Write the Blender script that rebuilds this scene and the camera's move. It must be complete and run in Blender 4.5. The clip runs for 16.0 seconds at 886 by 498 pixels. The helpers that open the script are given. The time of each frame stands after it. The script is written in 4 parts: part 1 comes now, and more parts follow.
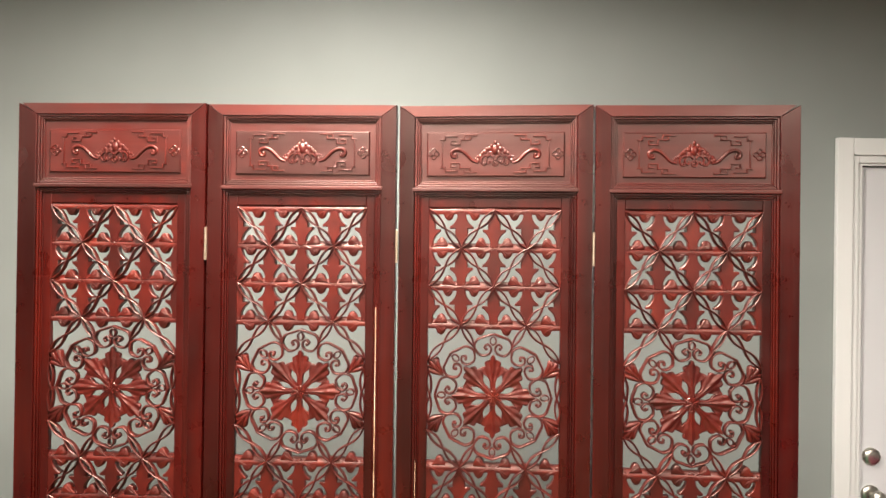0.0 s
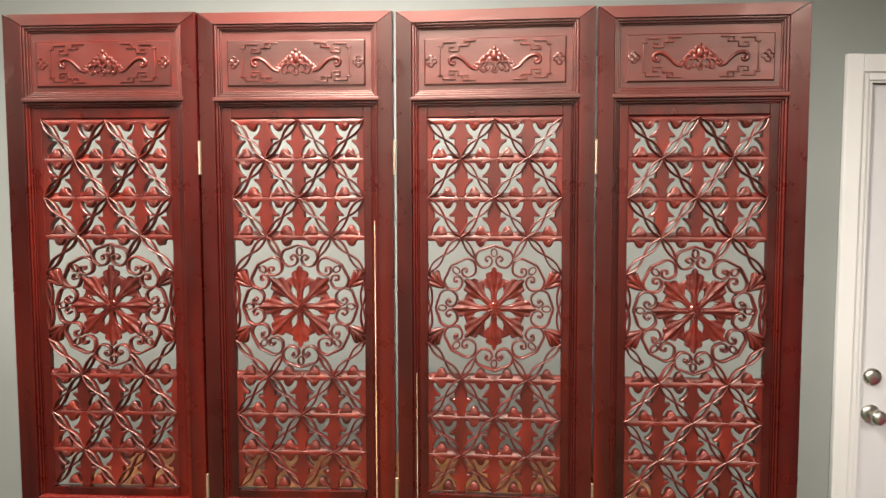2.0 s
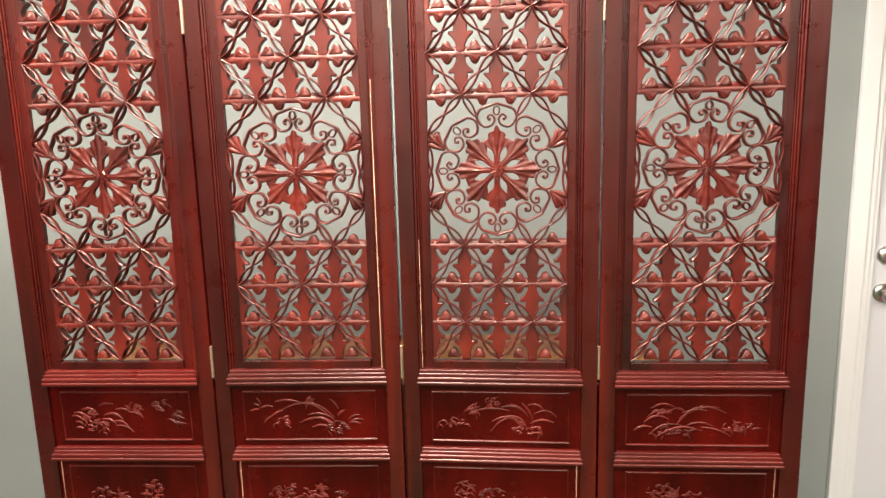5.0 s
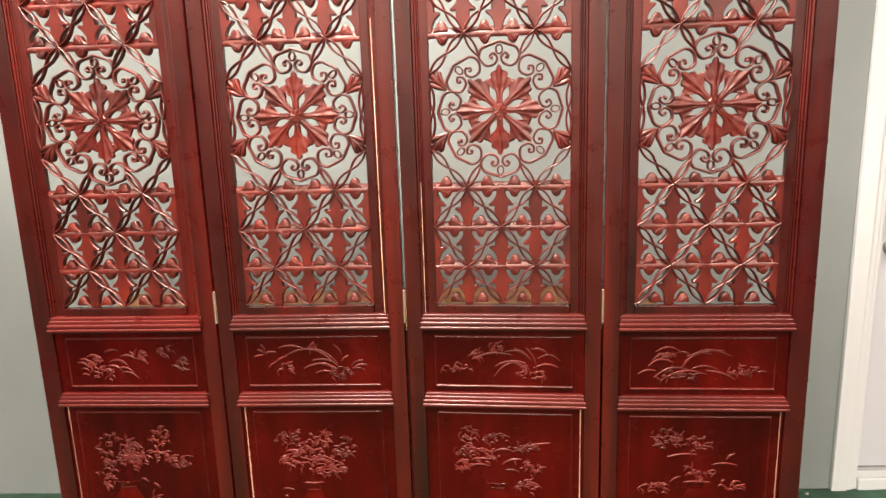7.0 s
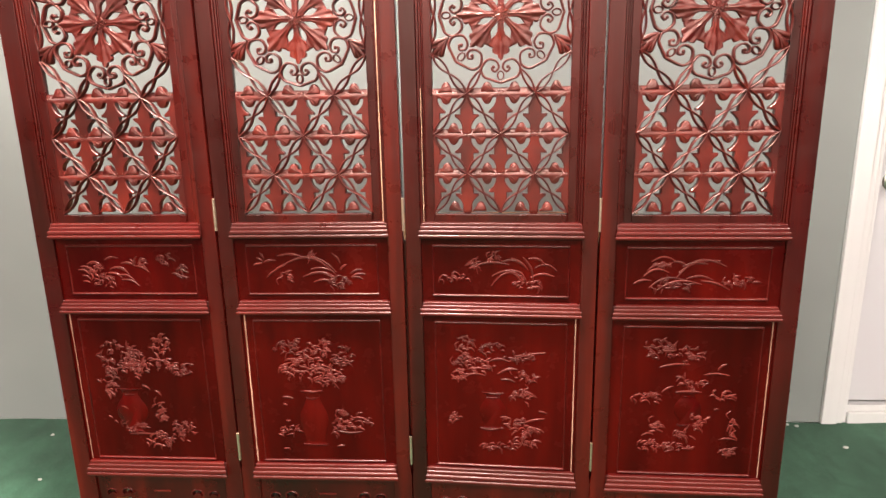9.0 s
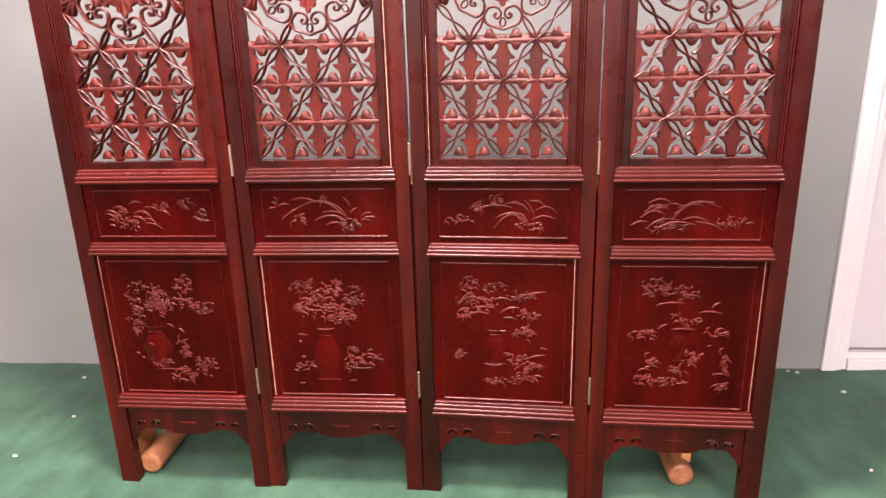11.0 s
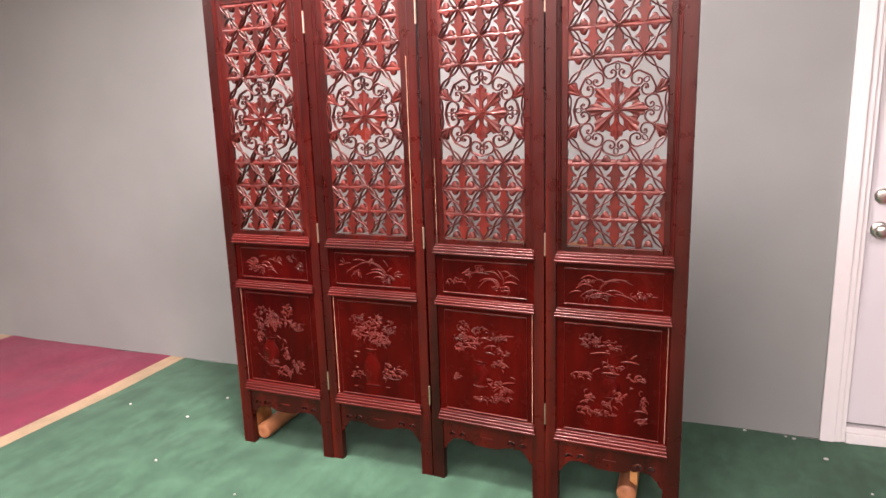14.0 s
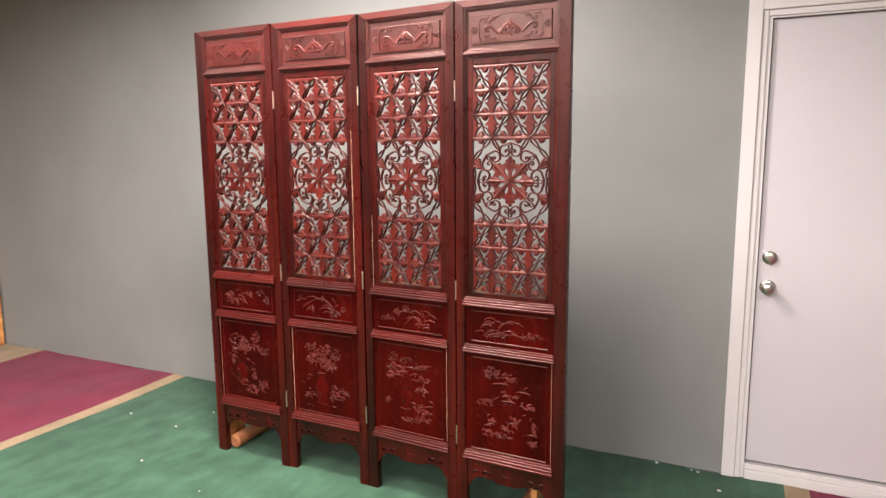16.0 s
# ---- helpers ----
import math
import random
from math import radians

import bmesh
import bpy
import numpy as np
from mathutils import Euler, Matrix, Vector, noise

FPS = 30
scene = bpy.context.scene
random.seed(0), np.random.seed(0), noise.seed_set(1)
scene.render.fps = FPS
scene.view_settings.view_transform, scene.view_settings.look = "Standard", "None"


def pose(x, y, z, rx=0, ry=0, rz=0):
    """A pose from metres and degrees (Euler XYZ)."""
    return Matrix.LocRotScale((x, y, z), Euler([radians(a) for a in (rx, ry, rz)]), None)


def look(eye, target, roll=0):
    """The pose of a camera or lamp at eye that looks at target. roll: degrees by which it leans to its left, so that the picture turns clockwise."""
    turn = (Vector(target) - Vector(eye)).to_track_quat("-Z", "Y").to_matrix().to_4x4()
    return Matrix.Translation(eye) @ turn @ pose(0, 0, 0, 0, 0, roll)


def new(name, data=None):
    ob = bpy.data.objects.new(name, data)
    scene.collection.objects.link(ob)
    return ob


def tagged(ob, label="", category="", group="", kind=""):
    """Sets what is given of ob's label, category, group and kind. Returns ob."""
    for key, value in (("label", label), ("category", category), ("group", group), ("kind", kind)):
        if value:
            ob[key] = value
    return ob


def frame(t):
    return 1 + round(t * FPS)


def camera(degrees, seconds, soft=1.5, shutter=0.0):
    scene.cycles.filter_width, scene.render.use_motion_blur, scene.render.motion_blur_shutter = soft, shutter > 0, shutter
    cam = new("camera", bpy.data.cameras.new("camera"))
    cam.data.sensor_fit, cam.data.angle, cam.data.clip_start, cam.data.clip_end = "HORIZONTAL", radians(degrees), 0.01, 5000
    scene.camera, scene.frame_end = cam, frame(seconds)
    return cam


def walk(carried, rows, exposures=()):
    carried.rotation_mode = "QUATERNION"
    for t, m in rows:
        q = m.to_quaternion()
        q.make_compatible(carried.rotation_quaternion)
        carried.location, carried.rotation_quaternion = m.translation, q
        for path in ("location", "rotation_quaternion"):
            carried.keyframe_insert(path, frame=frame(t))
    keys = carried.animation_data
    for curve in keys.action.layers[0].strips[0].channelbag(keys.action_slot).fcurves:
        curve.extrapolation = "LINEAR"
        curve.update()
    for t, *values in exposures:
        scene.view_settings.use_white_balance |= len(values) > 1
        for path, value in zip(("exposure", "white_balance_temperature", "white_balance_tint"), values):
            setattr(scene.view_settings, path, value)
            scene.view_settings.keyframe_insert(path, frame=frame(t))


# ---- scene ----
cam = camera(68.3, 16.0)
PATH = [
    (0, (-1.492, -2.334, 1.751), (-1.512, -0.334, 1.765), 0.9),
    (0.5, (-1.493, -2.322, 1.721), (-1.51, -0.322, 1.723), 0.9),
    (1, (-1.488, -2.305, 1.688), (-1.513, -0.307, 1.622), 0.7),
    (1.5, (-1.488, -2.309, 1.669), (-1.515, -0.311, 1.58), 0.4),
    (2, (-1.485, -2.311, 1.647), (-1.511, -0.315, 1.526), 0.1),
    (2.5, (-1.482, -2.307, 1.628), (-1.504, -0.314, 1.471), -0.3),
    (3, (-1.477, -2.298, 1.591), (-1.495, -0.307, 1.41), -0.5),
    (3.5, (-1.478, -2.296, 1.561), (-1.495, -0.307, 1.344), -0.6),
    (4, (-1.492, -2.29, 1.521), (-1.505, -0.305, 1.278), -0.8),
    (4.5, (-1.488, -2.275, 1.501), (-1.511, -0.295, 1.219), -0.9),
    (4.7, (-1.48, -2.27, 1.497), (-1.515, -0.294, 1.191), -1.0),
    (7, (-1.462, -2.273, 1.402), (-1.538, -0.313, 1.009), -1.6),
    (7.5, (-1.456, -2.281, 1.38), (-1.534, -0.325, 0.972), -1.4),
    (8, (-1.443, -2.296, 1.336), (-1.528, -0.344, 0.911), -1.1),
    (8.5, (-1.457, -2.303, 1.299), (-1.546, -0.358, 0.843), -1.0),
    (9, (-1.46, -2.311, 1.26), (-1.537, -0.371, 0.78), -0.9),
    (9.5, (-1.459, -2.311, 1.223), (-1.533, -0.378, 0.714), -0.9),
    (9.7, (-1.46, -2.311, 1.215), (-1.527, -0.384, 0.682), -1.0),
    (11.8, (-1.315, -2.517, 1.244), (-1.585, -0.621, 0.666), -1.9),
    (12, (-1.265, -2.554, 1.257), (-1.583, -0.662, 0.693), -2.0),
    (12.5, (-1.156, -2.682, 1.302), (-1.575, -0.798, 0.775), -2.1),
    (13, (-1.041, -2.812, 1.352), (-1.561, -0.942, 0.869), -1.8),
    (13.5, (-0.874, -2.913, 1.379), (-1.485, -1.06, 0.937), -1.7),
    (14, (-0.709, -2.993, 1.41), (-1.401, -1.159, 1.011), -1.6),
    (14.5, (-0.576, -3.082, 1.436), (-1.333, -1.267, 1.07), -1.4),
    (15, (-0.422, -3.156, 1.458), (-1.235, -1.356, 1.14), -1.2),
    (15.5, (-0.24, -3.185, 1.492), (-1.064, -1.388, 1.188), -0.7),
    (16, (-0.119, -3.225, 1.528), (-0.938, -1.424, 1.235), -0.3),
]
EXPOSURES = [(0, 0.2, 6500, 10), (2.5, 0.32, 6500, 10), (4.5, 0.48, 6550, 10), (7, 0.61, 6550, 12), (9.7, 0.70, 6500, 21), (11.8, 0.76, 6450, 43), (12.5, 0.74, 6450, 48),
             (13.5, 0.60, 6450, 38), (14.5, 0.48, 6450, 28), (16, 0.30, 6450, 22)]
walk(cam, [(t, look(eye, target, roll)) for t, eye, target, roll in PATH], EXPOSURES)

# ---- world and lamps ----
world = bpy.data.worlds.new("world")
scene.world = world
world.use_nodes = True
world.node_tree.nodes["Background"].inputs[0].default_value = (0.9, 0.92, 1.0, 1)
world.node_tree.nodes["Background"].inputs[1].default_value = 0.02


def lamp(name, energy, m, colour, size, beam):
    data = bpy.data.lights.new(name, "AREA")
    data.energy, data.color = energy, colour
    data.shape, data.size, data.spread = "DISK", size, radians(beam)
    ob = new(name, data)
    ob.matrix_world = m
    return ob


WARM = (1.0, 0.94, 0.85)
CEILING = 2.95
# unseen lamps, the first judged from the wall's bright pool, the rest added for fill and sheen: downlights over and
# before the screen, larger panels further into the room: place, watts, width
UNSEEN_LIGHTS = [(-1.85, -1.30, 140, 0.4), (-3.70, -1.8, 34, 0.5), (0.25, -3.0, 75, 0.5), (-1.85, -3.0, 105, 1.4),
                  (-4.0, -5.8, 95, 1.2), (-1.7, -5.8, 130, 1.2), (0.6, -5.8, 110, 1.2),
                  (-4.0, -9.0, 170, 1.8), (-1.7, -9.0, 170, 1.8), (0.6, -9.0, 170, 1.8), (-6.4, -5.0, 120, 1.4)]
for lx, ly, watts, wide in UNSEEN_LIGHTS:
    lamp("unseen_lamp", watts, pose(lx, ly, CEILING - 0.03), WARM, wide, 170)


# ---- materials ----


def nodes_of(name):
    mat = bpy.data.materials.new(name)
    mat.use_nodes = True
    nt = mat.node_tree
    return mat, nt, nt.nodes["Principled BSDF"]


def mix_noise(nt, scale, detail=4.0, stretch=(1, 1, 1), space="Object", rough=0.6):
    tc = nt.nodes.new("ShaderNodeTexCoord")
    mp = nt.nodes.new("ShaderNodeMapping")
    mp.inputs["Scale"].default_value = stretch
    no = nt.nodes.new("ShaderNodeTexNoise")
    no.inputs["Scale"].default_value, no.inputs["Detail"].default_value = scale, detail
    no.inputs["Roughness"].default_value = rough
    nt.links.new(tc.outputs[space], mp.inputs["Vector"])
    nt.links.new(mp.outputs["Vector"], no.inputs["Vector"])
    return no, mp


def ramp(nt, source, stops):
    r = nt.nodes.new("ShaderNodeValToRGB")
    while len(r.color_ramp.elements) < len(stops):
        r.color_ramp.elements.new(0.5)
    for e, (at, c) in zip(r.color_ramp.elements, stops):
        e.position, e.color = at, (*c, 1)
    nt.links.new(source, r.inputs["Fac"])
    return r


def mixed(nt, a, b, fac, mode="MULTIPLY"):
    m = nt.nodes.new("ShaderNodeMix")
    m.data_type, m.blend_type = "RGBA", mode
    m.inputs["Factor"].default_value = fac
    nt.links.new(a, m.inputs["A"])
    nt.links.new(b, m.inputs["B"])
    return m


def bump(nt, bsdf, source, strength, distance):
    b = nt.nodes.new("ShaderNodeBump")
    b.inputs["Strength"].default_value, b.inputs["Distance"].default_value = strength, distance
    nt.links.new(source, b.inputs["Height"])
    nt.links.new(b.outputs["Normal"], bsdf.inputs["Normal"])
    return b


def lacquer(name, dark, mid, light, stretch, rough=0.3, spec=0.5, uneven=0.0):
    """Red-stained hardwood under satin lacquer: soft long grain, a stain that clouds along the grain, a finish that varies."""
    mat, nt, p = nodes_of(name)
    grain, mp = mix_noise(nt, 9, 4, stretch)
    cloud, mp2 = mix_noise(nt, 3.2, 3, tuple(0.4 if k < 0.5 else 1.6 for k in stretch))
    info = nt.nodes.new("ShaderNodeObjectInfo")
    mul = nt.nodes.new("ShaderNodeMath")
    mul.operation, mul.inputs[1].default_value = "MULTIPLY", 9.0
    nt.links.new(info.outputs["Random"], mul.inputs[0])
    comb = nt.nodes.new("ShaderNodeCombineXYZ")
    for k in range(3):
        nt.links.new(mul.outputs[0], comb.inputs[k])
    for m in (mp, mp2):
        nt.links.new(comb.outputs[0], m.inputs["Location"])
    col = ramp(nt, grain.outputs["Fac"], [(0.30, dark), (0.52, mid), (0.75, light)])
    tone = ramp(nt, cloud.outputs["Fac"], [(0.33, (0.50, 0.46, 0.46)), (0.5, (0.95, 0.95, 0.95)), (0.68, (1.4, 1.6, 1.45))])
    both = mixed(nt, col.outputs["Color"], tone.outputs["Color"], 1.0)
    nt.links.new(both.outputs["Result"], p.inputs["Base Color"])
    fine, _ = mix_noise(nt, 14, 4)
    rr = nt.nodes.new("ShaderNodeMapRange")
    rr.inputs["From Min"].default_value, rr.inputs["From Max"].default_value = 0.3, 0.7
    rr.inputs["To Min"].default_value, rr.inputs["To Max"].default_value = rough - 0.07, rough + 0.09
    nt.links.new(fine.outputs["Fac"], rr.inputs["Value"])
    nt.links.new(rr.outputs["Result"], p.inputs["Roughness"])
    p.inputs["Specular IOR Level"].default_value = spec
    p.inputs["Specular Tint"].default_value = (1.0, 0.72, 0.64, 1)
    if uneven:
        tool, _ = mix_noise(nt, 95, 2)
        bump(nt, p, tool.outputs["Fac"], uneven, 0.002)
    else:
        wave, _ = mix_noise(nt, 12, 3, tuple(0.12 if k < 0.5 else 1.5 for k in stretch))
        b = bump(nt, p, wave.outputs["Fac"], 0.4, 0.004)
        b2 = nt.nodes.new("ShaderNodeBump")
        b2.inputs["Strength"].default_value, b2.inputs["Distance"].default_value = 0.015, 0.001
        nt.links.new(grain.outputs["Fac"], b2.inputs["Height"])
        nt.links.new(b2.outputs["Normal"], b.inputs["Normal"])
    return mat


def painted(name, base, spread, rough, bump_scale, bump_mm, spec=0.5):
    mat, nt, p = nodes_of(name)
    big, _ = mix_noise(nt, 1.3, 3)
    small, _ = mix_noise(nt, bump_scale, 3)
    col = ramp(nt, big.outputs["Fac"], [(0.3, tuple(c * (1 - spread) for c in base)), (0.7, tuple(min(1, c * (1 + spread)) for c in base))])
    nt.links.new(col.outputs["Color"], p.inputs["Base Color"])
    p.inputs["Roughness"].default_value = rough
    p.inputs["Specular IOR Level"].default_value = spec
    bump(nt, p, small.outputs["Fac"], 0.25, bump_mm / 1000)
    return mat


def carpet(name, base, wear=1.0):
    mat, nt, p = nodes_of(name)
    pile, _ = mix_noise(nt, 420, 2)
    worn, _ = mix_noise(nt, 2.6, 5, (1, 1.6, 1))
    a = ramp(nt, pile.outputs["Fac"], [(0.3, tuple(c * 0.62 for c in base)), (0.7, tuple(c * 1.3 for c in base))])
    b = ramp(nt, worn.outputs["Fac"], [(0.30, (0.66, 0.70, 0.68)), (0.5, (0.96, 0.96, 0.96)), (0.70, (1.30, 1.24, 1.28))])
    m = mixed(nt, a.outputs["Color"], b.outputs["Color"], wear)
    tread, _ = mix_noise(nt, 11, 4, (1, 0.45, 1))
    c = ramp(nt, tread.outputs["Fac"], [(0.34, (0.68, 0.70, 0.70)), (0.66, (1.32, 1.28, 1.30))])
    m = mixed(nt, m.outputs["Result"], c.outputs["Color"], wear)
    nt.links.new(m.outputs["Result"], p.inputs["Base Color"])
    p.inputs["Roughness"].default_value = 0.95
    p.inputs["Specular IOR Level"].default_value = 0.15
    p.inputs["Sheen Weight"].default_value = 0.08
    bump(nt, p, pile.outputs["Fac"], 0.5, 0.003)
    return mat


def metal(name, base, rough):
    mat, nt, p = nodes_of(name)
    fine, _ = mix_noise(nt, 90, 3)
    col = ramp(nt, fine.outputs["Fac"], [(0.3, tuple(c * 0.8 for c in base)), (0.7, base)])
    nt.links.new(col.outputs["Color"], p.inputs["Base Color"])
    p.inputs["Metallic"].default_value, p.inputs["Roughness"].default_value = 1.0, rough
    return mat


WOOD_V = lacquer("lacquer_upright", (0.014, 0.0005, 0.0003), (0.029, 0.0009, 0.0005), (0.072, 0.0034, 0.0011), (1.8, 1.8, 0.08), 0.30, 0.45)
WOOD_H = lacquer("lacquer_level", (0.024, 0.0011, 0.0008), (0.038, 0.0018, 0.0011), (0.066, 0.0040, 0.0018), (0.10, 1.8, 1.8), 0.38, 0.75)
WOOD_L = lacquer("lacquer_moulding", (0.034, 0.0014, 0.0010), (0.050, 0.0022, 0.0016), (0.074, 0.0046, 0.0026), (0.12, 1.6, 1.6), 0.34, 0.48)
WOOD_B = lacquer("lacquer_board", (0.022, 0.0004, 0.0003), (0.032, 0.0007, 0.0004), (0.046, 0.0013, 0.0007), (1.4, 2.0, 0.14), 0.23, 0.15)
WOOD_C = lacquer("lacquer_carved", (0.034, 0.0015, 0.0009), (0.055, 0.0030, 0.0016), (0.092, 0.0074, 0.0034), (1.0, 1.0, 0.6), 0.35, 0.58, 0.22)
# reliefs worn paler than their boards, with highlights also put into the colour
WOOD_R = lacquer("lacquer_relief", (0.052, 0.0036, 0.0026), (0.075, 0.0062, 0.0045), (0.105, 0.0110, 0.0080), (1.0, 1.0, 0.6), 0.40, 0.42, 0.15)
WOOD_S = lacquer("lacquer_strand", (0.030, 0.0020, 0.0013), (0.046, 0.0034, 0.0021), (0.072, 0.0064, 0.0036), (1.0, 1.0, 1.0), 0.40, 0.52, 0.30)
WALL = painted("grey_green_wall_paint", (0.195, 0.205, 0.193), 0.07, 0.62, 180, 0.5, 0.35)
WHITE = painted("white_trim_paint", (0.57, 0.56, 0.545), 0.03, 0.4, 60, 0.3)
DOOR_WHITE = painted("white_door_paint", (0.49, 0.48, 0.49), 0.03, 0.45, 40, 0.3)
DIM = painted("dimmed_unseen_wall", (0.075, 0.075, 0.072), 0.05, 0.7, 180, 0.5, 0.3)
CEILING_WHITE = painted("white_ceiling_paint", (0.75, 0.74, 0.71), 0.04, 0.85, 120, 1.0)
GREEN = carpet("green_carpet", (0.030, 0.082, 0.047), 0.75)
RED = carpet("crimson_carpet", (0.140, 0.015, 0.036), 0.35)
BEIGE = carpet("beige_carpet", (0.27, 0.20, 0.115), 0.45)
NICKEL = metal("satin_nickel", (0.55, 0.52, 0.46), 0.28)
BRASS = metal("brass", (0.70, 0.55, 0.40), 0.38)
PINE = lacquer("orange_pine", (0.36, 0.13, 0.045), (0.52, 0.21, 0.07), (0.66, 0.31, 0.12), (0.3, 2, 2), 0.4)
LOG = lacquer("brown_log", (0.24, 0.085, 0.036), (0.36, 0.145, 0.062), (0.46, 0.21, 0.10), (2, 0.3, 2), 0.4)
DARK = painted("gap_shade_and_latch", (0.02, 0.02, 0.02), 0.1, 0.7, 50, 0.3)

# ---- mesh helpers ----


def finish(bm, name, smooth=False):
    bmesh.ops.recalc_face_normals(bm, faces=bm.faces)
    me = bpy.data.meshes.new(name)
    bm.to_mesh(me)
    bm.free()
    if smooth:
        me.shade_smooth()
        me.set_sharp_from_angle(angle=radians(58))
    return me


def part(name, bm, material, parent, label="", smooth=False):
    """One mesh object under a thing or a part. bm is a bmesh or a mesh that is shared."""
    me = bm if isinstance(bm, bpy.types.Mesh) else finish(bm, name, smooth)
    if not me.materials:
        me.materials.append(material)
    ob = new(name, me)
    ob.parent = parent
    if label:
        ob["label"] = label
    return ob


def structure(name, bm, material, label, category):
    ob = part(name, bm, material, None)
    return tagged(ob, label, category, kind="structure")


def thing(name, m, label, category, group=""):
    ob = new(name)
    ob.empty_display_size = 0.1
    ob.matrix_world = m
    return tagged(ob, label, category, group)


def box(bm, x0, x1, y0, y1, z0, z1, bevel=0.0):
    r = bmesh.ops.create_cube(bm, size=1, matrix=Matrix.LocRotScale(((x0 + x1) / 2, (y0 + y1) / 2, (z0 + z1) / 2), None, (x1 - x0, y1 - y0, z1 - z0)))
    if bevel:
        edges = {e for v in r["verts"] for e in v.link_edges}
        bmesh.ops.bevel(bm, geom=list(edges), offset=bevel, segments=2, affect="EDGES", profile=0.6)
    return bm


def one_box(*a, bevel=0.0):
    return box(bmesh.new(), *a, bevel=bevel)


def offset_ring(pts, d):
    """A closed outline moved inwards by d (counter-clockwise outlines)."""
    out, n = [], len(pts)
    for i in range(n):
        a, b, c = Vector(pts[i - 1]), Vector(pts[i]), Vector(pts[(i + 1) % n])
        e, f = (b - a).normalized(), (c - b).normalized()
        n1, n2 = Vector((-e.y, e.x)), Vector((-f.y, f.x))
        m = n1 + n2
        m = m / max(0.5, m.length_squared / 2)
        out.append(b + m * d)
    return out


def area2(pts):
    return sum(pts[i - 1][0] * pts[i][1] - pts[i][0] * pts[i - 1][1] for i in range(len(pts)))


def slab(bm, pts, y_front, y_back, edge=0.0015, hollow=0.0, lip=0.004):
    """A flat shape in the upright plane, from y_front to y_back, with a rounded front edge; hollow scoops its face out."""
    if area2(pts) < 0:
        pts = pts[::-1]
    inner = offset_ring(pts, edge)
    rings = [[(p[0], y_back, p[1]) for p in pts], [(p[0], y_front + edge, p[1]) for p in pts], [(p[0], y_front, p[1]) for p in inner]]
    if hollow:
        rings.append([(p[0], y_front + hollow, p[1]) for p in offset_ring(inner, lip)])
    vs = [[bm.verts.new(c) for c in ring] for ring in rings]
    n = len(pts)
    for a, b in zip(vs, vs[1:]):
        for i in range(n):
            bm.faces.new((a[i], a[(i + 1) % n], b[(i + 1) % n], b[i]))
    bm.faces.new(vs[-1])
    bm.faces.new(vs[0][::-1])


def tube(bm, pts, r, y, depth=None, sides=6, taper=None):
    """A carved strand along points (u, z) of the upright plane: its section is an ellipse r wide and depth deep."""
    depth = depth or r
    rings = []
    n = len(pts)
    for i, p in enumerate(pts):
        a, b = Vector(pts[max(i - 1, 0)]), Vector(pts[min(i + 1, n - 1)])
        d = (b - a).normalized()
        side = Vector((-d.y, d.x))
        k = taper(i / (n - 1)) if taper else 1.0
        ring = []
        for j in range(sides):
            w = 2 * math.pi * j / sides
            q = Vector(p) + side * (r * k * math.cos(w))
            ring.append(bm.verts.new((q.x, y + depth * max(k, 0.35) * math.sin(w), q.y)))
        rings.append(ring)
    for a, b in zip(rings, rings[1:]):
        for j in range(sides):
            bm.faces.new((a[j], a[(j + 1) % sides], b[(j + 1) % sides], b[j]))
    bm.faces.new(rings[0][::-1])
    bm.faces.new(rings[-1])


def strand(bm, pts, r, front, back, thick=None):
    """A strand sawn out of the board along points (u, z): upright flanks from back to a rounded front, r half its width."""
    section = [(-1, back), (-1, front + 0.0030), (-0.72, front + 0.0009), (0, front), (0.72, front + 0.0009), (1, front + 0.0030), (1, back)]
    n, m = len(pts), len(section)
    rings = []
    for i, p in enumerate(pts):
        d = (Vector(pts[min(i + 1, n - 1)]) - Vector(pts[max(i - 1, 0)])).normalized()
        side = Vector((-d.y, d.x)) * (r * (thick(i / (n - 1)) if thick else 1.0))
        rings.append([bm.verts.new((p[0] + k * side.x, y, p[1] + k * side.y)) for k, y in section])
    for a, b in zip(rings, rings[1:]):
        for j in range(m):
            bm.faces.new((a[j], a[(j + 1) % m], b[(j + 1) % m], b[j]))
    bm.faces.new(rings[0][::-1])
    bm.faces.new(rings[-1])


def dot(bm, u, z, y, r, flat=0.7, seg=8, tall=1.0):
    """A small rounded boss, r in radius and flat * r deep."""
    rings = []
    for k in range(1, 4):
        lat = math.pi * (k / 4 - 0.5)
        rings.append([bm.verts.new((u + r * math.cos(lat) * math.cos(2 * math.pi * j / seg), y + flat * r * math.sin(lat), z + tall * r * math.cos(lat) * math.sin(2 * math.pi * j / seg))) for j in range(seg)])
    front, back = bm.verts.new((u, y - flat * r, z)), bm.verts.new((u, y + flat * r, z))
    for a, b in zip(rings, rings[1:]):
        for j in range(seg):
            bm.faces.new((a[j], a[(j + 1) % seg], b[(j + 1) % seg], b[j]))
    for j in range(seg):
        bm.faces.new((front, rings[0][j], rings[0][(j + 1) % seg]))
        bm.faces.new((back, rings[-1][(j + 1) % seg], rings[-1][j]))


def smooth_line(pts, n=6):
    """A Catmull-Rom line through the points."""
    p = [Vector(q) for q in pts]
    p = [p[0] * 2 - p[1]] + p + [p[-1] * 2 - p[-2]]
    out = []
    for a, b, c, d in zip(p, p[1:], p[2:], p[3:]):
        for i in range(n):
            t = i / n
            out.append(0.5 * ((2 * b) + (c - a) * t + (2 * a - 5 * b + 4 * c - d) * t * t + (3 * b - a - 3 * c + d) * t ** 3))
    return [tuple(q) for q in out] + [tuple(p[-2])]


